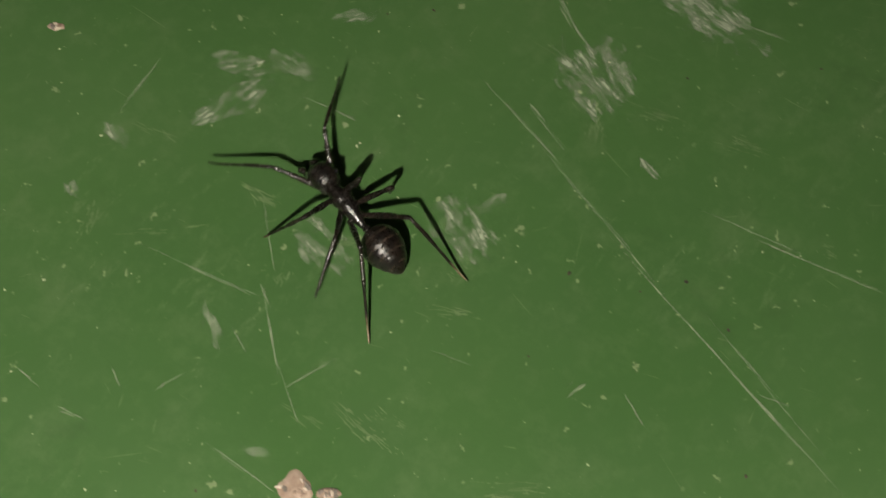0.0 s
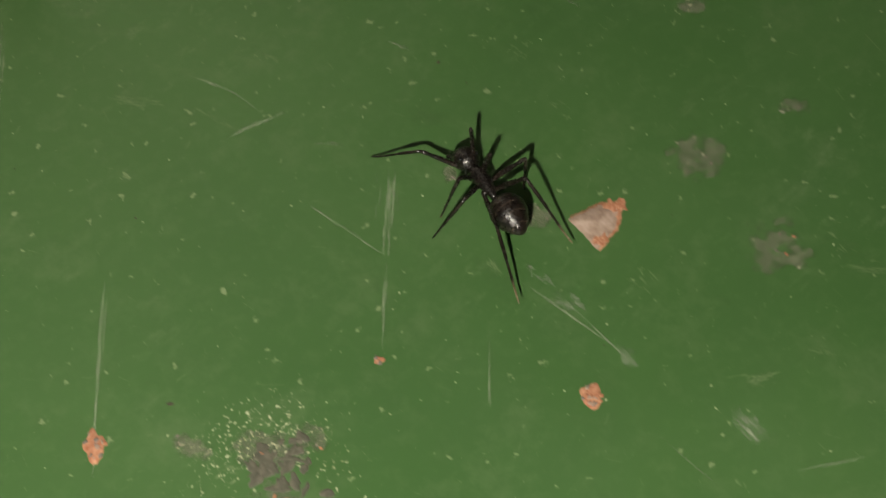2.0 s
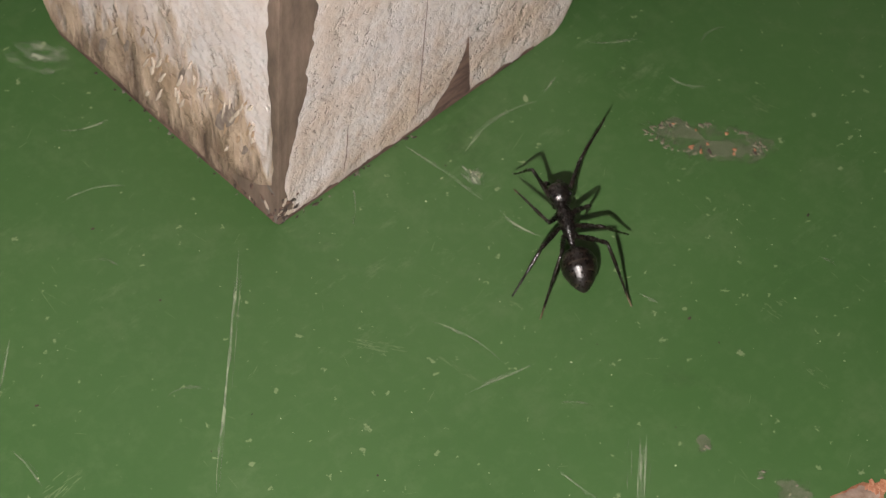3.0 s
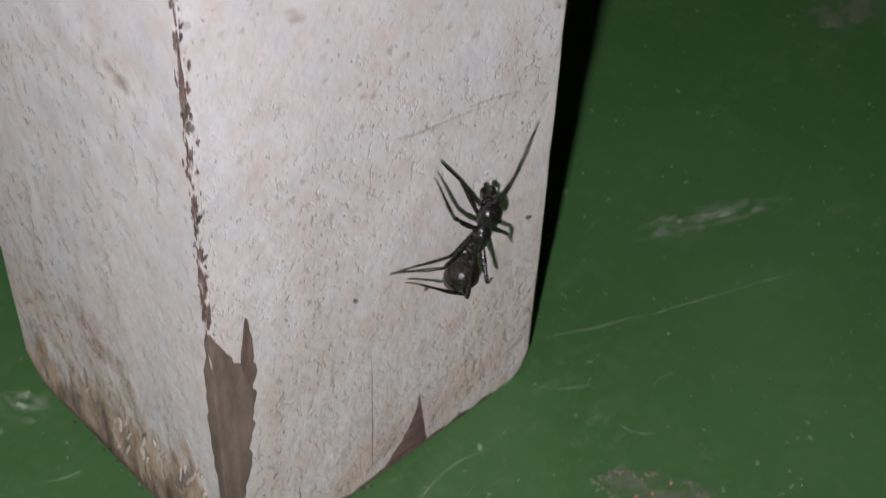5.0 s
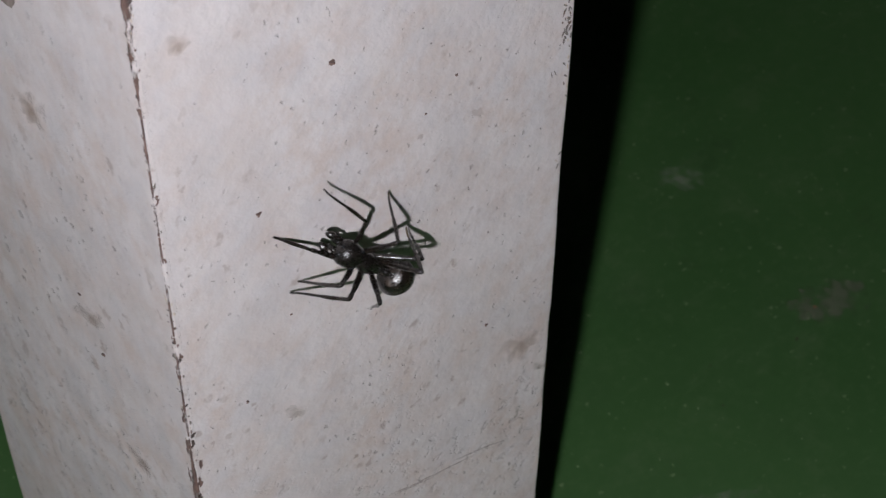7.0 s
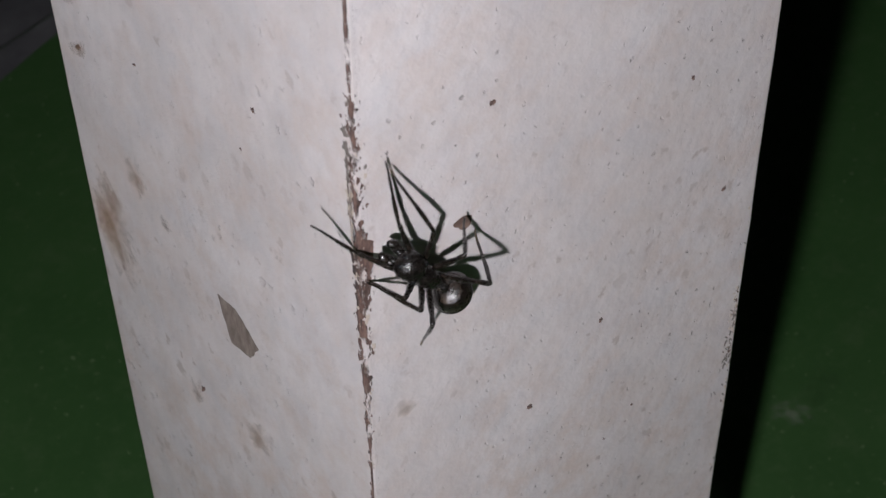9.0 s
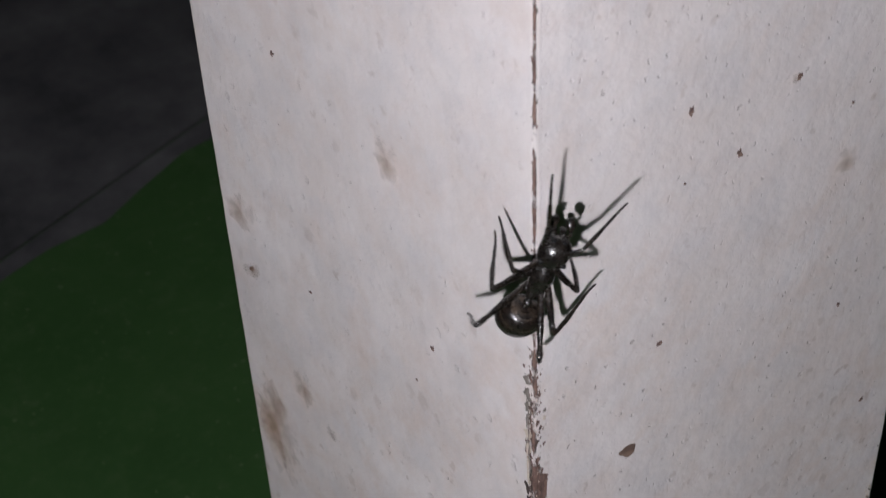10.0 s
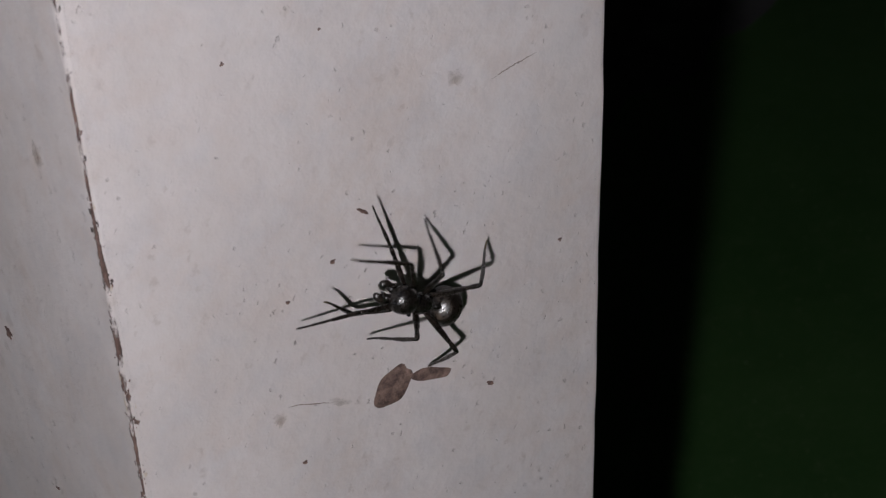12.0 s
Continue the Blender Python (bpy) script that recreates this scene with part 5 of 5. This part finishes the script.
FOOT_L2 = [
    (0.0, -2.87, 5.46, 1.62, -2), (0.5, -3.26, 4.90, 0.14, 3), (1.0, -2.21, 5.02, 0.08, 2), (1.5, -3.17, 5.26, 0.14, -3),
    (2.0, -0.36, 4.91, 0.02, -16), (2.5, -2.79, 5.01, 0.13, -3), (3.0, -3.76, 5.14, 0.86, -1), (3.2, -3.76, 5.14, 0.86, -1),
    (4.8, -0.88, 5.74, -0.10, 0), (5.0, -1.87, 6.46, 0.14, 17), (5.5, 0.08, 7.49, 0.12, 10), (6.0, 2.02, 5.87, 0.56, 15),
    (6.5, 2.00, 4.01, 0.61, 38), (7.0, 4.16, 4.31, 0.78, 27), (7.2, 2.10, 4.24, 0.22, 0), (8.8, -0.22, 4.10, -0.01, 0),
    (9.0, 3.30, 2.28, 0.40, 27), (9.5, -3.47, 5.58, -0.37, -9), (10.0, 2.91, 2.94, -0.06, 33), (10.5, -1.80, 6.68, 0.14, 2),
    (11.0, -2.71, 6.77, 0.11, -27), (11.2, -0.36, 2.24, 0.04, 0), (11.5, 0.25, 6.35, 0.73, 4), (12.0, 2.34, 3.59, 0.73, 47),
]
FOOT_L3 = [
    (0.0, -6.86, 4.28, 0.35, 7), (0.5, -5.77, 4.40, 3.68, -112), (1.0, -4.62, 3.49, -0.11, 14), (1.5, -5.61, 3.32, 0.05, 6),
    (2.0, -9.05, 2.99, 0.04, 3), (2.5, -5.96, 4.34, 0.11, 4), (3.0, -6.17, 3.72, 0.07, 1), (3.2, -6.17, 3.72, 0.07, 1),
    (4.8, -3.02, 4.26, -0.44, 0), (5.0, -2.31, 5.34, 0.99, -55), (5.5, -2.63, 5.33, 0.06, -56), (6.0, -5.03, 5.61, 1.03, 38),
    (6.5, -2.02, 3.24, 0.47, 36), (7.0, -2.58, 2.77, 1.42, 40), (7.2, -5.96, 3.30, -0.65, 0), (8.8, -6.41, 4.38, -0.40, 0),
    (9.0, -2.78, 3.69, 1.74, 56), (9.5, -8.82, 2.38, 1.51, -18), (10.0, -4.67, 2.34, -0.00, 32), (10.5, -3.72, 4.67, 0.22, 0),
    (11.0, -4.31, 5.74, 0.13, 9), (11.2, -7.57, 4.08, 0.35, 0), (11.5, -0.31, 7.02, 4.04, -30), (12.0, -6.55, 5.29, -0.03, -1),
]
FOOT_R1 = [
    (0.0, 2.13, -1.76, 1.04, 52), (0.5, 1.56, -2.47, 1.19, 45), (1.0, 2.26, -2.41, 1.24, 49), (1.5, 1.66, -2.69, 0.86, 55),
    (2.0, 2.85, -1.66, 1.48, 36), (2.5, 2.13, -2.51, 1.24, 53), (3.0, 2.21, -1.99, 0.91, 56), (3.2, 2.21, -1.99, 0.91, 56),
    (4.8, 1.22, -4.26, 0.16, 0), (5.0, -2.65, -7.25, -0.49, -1), (5.5, 0.24, -5.62, -0.01, 0), (6.0, -3.81, -5.23, -0.37, -69),
    (6.5, 2.39, -4.41, 0.04, -9), (7.0, 1.71, -4.61, 0.66, 13), (7.2, 5.49, -3.09, 0.60, 0), (8.8, 2.89, -2.95, 0.18, 0),
    (9.0, 8.86, -3.98, 1.48, 18), (9.5, 3.31, -0.28, -0.49, 39), (10.0, 2.80, -1.13, 0.48, -0), (10.5, -1.40, -7.87, -0.70, -64),
    (11.0, -0.50, -6.50, 0.00, -50), (11.2, 1.82, -6.31, -0.14, 0), (11.5, -3.90, -5.49, -0.12, 1), (12.0, 9.65, -1.45, 1.73, 49),
]
FOOT_R2 = [
    (0.0, 0.67, -3.39, 0.70, 8), (0.5, -0.15, -3.37, 1.29, -0), (1.0, 0.53, -3.99, 1.35, 10), (1.5, -0.65, -4.06, 1.01, 10),
    (2.0, 0.47, -3.20, 0.03, 0), (2.5, -0.51, -3.62, 0.97, 13), (3.0, -0.22, -4.51, 1.27, 15), (3.2, -0.22, -4.51, 1.27, 15),
    (4.8, -5.19, -4.67, 0.92, 0), (5.0, -3.67, -3.44, 1.74, 41), (5.5, -3.65, -5.66, 0.30, -25), (6.0, -4.30, -4.84, -0.22, -38),
    (6.5, 2.46, -4.80, 0.40, -36), (7.0, -2.41, -3.14, 0.14, -3), (7.2, -0.97, -5.17, -0.09, 0), (8.8, -0.83, -5.07, -0.06, 0),
    (9.0, 0.27, -4.20, 1.22, -46), (9.5, 3.71, -6.52, 0.85, 40), (10.0, -0.31, -3.95, 0.03, 33), (10.5, -1.86, -6.74, -0.33, -53),
    (11.0, 0.30, -5.16, -0.29, -8), (11.2, -0.68, -5.97, -0.03, 0), (11.5, -4.27, -5.01, -0.21, -40), (12.0, 2.25, -4.87, 0.25, -46),
]
FOOT_R3 = [
    (0.0, -7.05, -3.41, 0.35, -1), (0.5, -8.11, -2.94, 0.09, -8), (1.0, -6.76, -3.14, 0.11, -0), (1.5, -8.52, -1.87, 0.14, -1),
    (2.0, -5.98, -3.23, 0.05, 2), (2.5, -8.02, -1.99, 0.43, -99), (3.0, -6.14, -3.53, 0.15, -4), (3.2, -6.14, -3.53, 0.15, -4),
    (4.8, -7.00, -4.59, -0.12, 0), (5.0, -4.96, -1.88, 0.16, 48), (5.5, -4.06, 0.46, 0.73, 51), (6.0, 4.49, 3.78, 8.12, 11),
    (6.5, -7.78, -2.67, -0.20, -19), (7.0, -2.02, -3.08, 0.31, -31), (7.2, -3.78, -3.34, -0.40, 0), (8.8, -7.69, -4.07, 0.01, 0),
    (9.0, -2.04, -4.01, 0.58, -36), (9.5, 0.83, -4.44, 0.13, 56), (10.0, -6.25, -2.44, 0.15, 4), (10.5, -6.87, 0.55, 0.84, 36),
    (11.0, -6.17, 3.03, 3.27, -58), (11.2, -4.86, -2.59, 0.18, 0), (11.5, -5.19, 3.61, 0.20, 0), (12.0, -3.83, -5.02, 1.35, -49),
]
FEEL_AL = [
    (0.0, 8.82, 4.93, 1.65, 20), (0.5, 8.10, 5.95, 1.76, 47), (1.0, 8.44, 3.91, 2.01, -3), (1.5, 6.60, 5.46, 2.17, -13),
    (2.0, 7.65, 5.41, 1.79, -7), (2.5, 6.28, 6.18, 3.84, -15), (3.0, 6.68, 2.57, 0.86, 1), (3.2, 6.68, 2.57, 0.86, 1),
    (4.8, 9.32, 5.62, 3.53, 0), (5.0, 8.19, 5.32, 1.18, 159), (5.5, 8.95, 3.89, 0.84, 143), (6.0, 9.30, 4.40, 1.08, 11),
    (6.5, 8.90, 5.01, 2.72, -116), (7.0, 10.24, 1.72, 0.79, 27), (7.2, 9.94, 3.92, 3.08, 0), (8.8, 8.27, 3.98, 2.53, 0),
    (9.0, 10.11, 1.24, 0.15, -143), (9.5, 10.01, -0.02, 1.30, 5), (10.0, 9.91, 2.47, 3.97, 21), (10.5, 8.23, 5.58, 1.96, 28),
    (11.0, 6.64, 1.44, 0.26, -19), (11.2, 8.32, 6.13, 1.71, 0), (11.5, 7.93, 5.78, 0.08, 19), (12.0, 9.33, 4.08, 0.35, 60),
]
FEEL_AR = [
    (0.0, 8.21, -5.02, 3.51, -46), (0.5, 8.91, -1.01, 0.12, -50), (1.0, 7.61, -5.45, 4.41, -45), (1.5, 6.49, -3.50, 2.86, -18),
    (2.0, 5.38, -1.92, 1.89, -16), (2.5, 8.58, -5.25, 2.02, -48), (3.0, 8.92, -4.85, 3.32, -41), (3.2, 8.92, -4.85, 3.32, -41),
    (4.8, 6.61, 0.22, 3.07, 0), (5.0, 10.25, -2.10, 2.53, -40), (5.5, 4.20, -2.51, 2.39, 0), (6.0, 10.07, -1.36, 2.81, 124),
    (6.5, 10.25, -2.10, 1.35, 126), (7.0, 9.18, -3.03, 2.93, 30), (7.2, 10.40, -4.77, 3.15, 0), (8.8, 9.83, -2.24, 2.62, 0),
    (9.0, 9.43, -4.24, 1.31, -68), (9.5, 8.62, -4.86, 2.43, 17), (10.0, 6.65, -3.20, 0.89, -36), (10.5, 8.71, -3.78, 2.45, -59),
    (11.0, 6.02, -7.34, 1.67, -30), (11.2, 8.76, -2.12, 1.62, 0), (11.5, 10.42, -0.78, 2.36, -54), (12.0, 9.01, -4.79, 0.86, 131),
]


def bend(hip, foot, a, b, side, lean, swivel):
    """The poses of a two-part limb from hip to foot, its joint bent up and outwards and swung about the line from hip to foot; millimetres."""
    hip, foot = Vector(hip), Vector(foot)
    d = foot - hip
    r = min(max(d.length, abs(a - b) * 1.15 + 0.2), (a + b) * 0.985)
    e = d.normalized()
    up = Vector((lean, 0.25 * side, 1))
    k = Matrix.Rotation(math.radians(swivel), 3, e) @ (up - e * up.dot(e)).normalized()
    c = (a * a + r * r - b * b) / (2 * a * r)
    knee = hip + a * (e * c + k * math.sqrt(max(0.0, 1 - c * c)))
    x = (knee - hip).normalized()
    y = k.cross(e).normalized()
    z = x.cross(y)
    first = Matrix((x, y, z)).transposed().to_4x4()
    down = first.inverted() @ (hip + e * r - knee).normalized()
    second = Matrix((down, Vector((0, 1, 0)), down.cross(Vector((0, 1, 0))))).transposed().to_4x4()
    first.translation = hip * MM
    second.translation = Vector((a, 0, 0)) * MM
    return first, second


def travelled(t0, t1):
    """How far the spider goes between two times, in millimetres."""
    at = {r[0]: Vector(r[1:4]) for r in ANT}
    return (at[t1] - at[t0]).length / MM if t0 in at and t1 in at else 8.0


def paced(rows, beat, stride):
    """Rows fifteen to the second between the given ones: the foot swings to and fro and lifts once for each stride of the way."""
    out = []
    for r0, r1 in zip(rows, rows[1:]):
        n = max(1, round((r1[0] - r0[0]) * 15))
        steps = max(1, round(travelled(r0[0], r1[0]) / 6.5)) if stride else 1
        turn = (r1[4] - r0[4] + 180) % 360 - 180
        for i in range(n):
            s = i / n
            phase = 2 * math.pi * steps * s
            x, y, z = (p + (q - p) * s for p, q in zip(r0[1:4], r1[1:4]))
            x += stride * beat * math.sin(phase)
            z += 0.55 * stride * max(0.0, beat * math.cos(phase)) * min(1.0, 5 * s, 5 * (1 - s))
            out.append((r0[0] + (r1[0] - r0[0]) * s, x, y, z, r0[4] + turn * s))
    return out + [rows[-1]]


def motions():
    walk(phone, [(r[0], pose(*r[1:]) @ Matrix.Translation(TORCH_OFFSET)) for r in PATH])
    walk(spider, [(r[0], pose(*r[1:])) for r in ANT])
    # the abdomen is held level on the board and curls under on the leg
    joint = Matrix.Translation(Vector((-1.45, 0, 1.98)) * MM)
    walk(abdomen, [(t, joint @ pose(0, 0, 0, 0, -curl, 0)) for t, curl in ((0.0, 0), (3.2, 0), (4.8, 22), (12.0, 22))])
    feet = {"L1": FOOT_L1, "L2": FOOT_L2, "L3": FOOT_L3, "R1": FOOT_R1, "R2": FOOT_R2, "R3": FOOT_R3, "AL": FEEL_AL, "AR": FEEL_AR}
    for key, rows in feet.items():
        root, a, b = LEGS[key]
        side = 1 if key in ("L1", "L2", "L3", "AL") else -1
        lean = {"1": 0.55, "2": -0.35, "3": -0.7}.get(key[1], 0.0)
        beat = 1 if key in ("L1", "R2", "L3") else -1
        bent = [(r[0], bend(root, r[1:4], a, b, side, lean, r[4])) for r in paced(rows, beat, 0.0 if key in ("AL", "AR") else 1.0)]
        walk(limbs[key][0], [(t, m[0]) for t, m in bent])
        walk(limbs[key][1], [(t, m[1]) for t, m in bent])


motions()
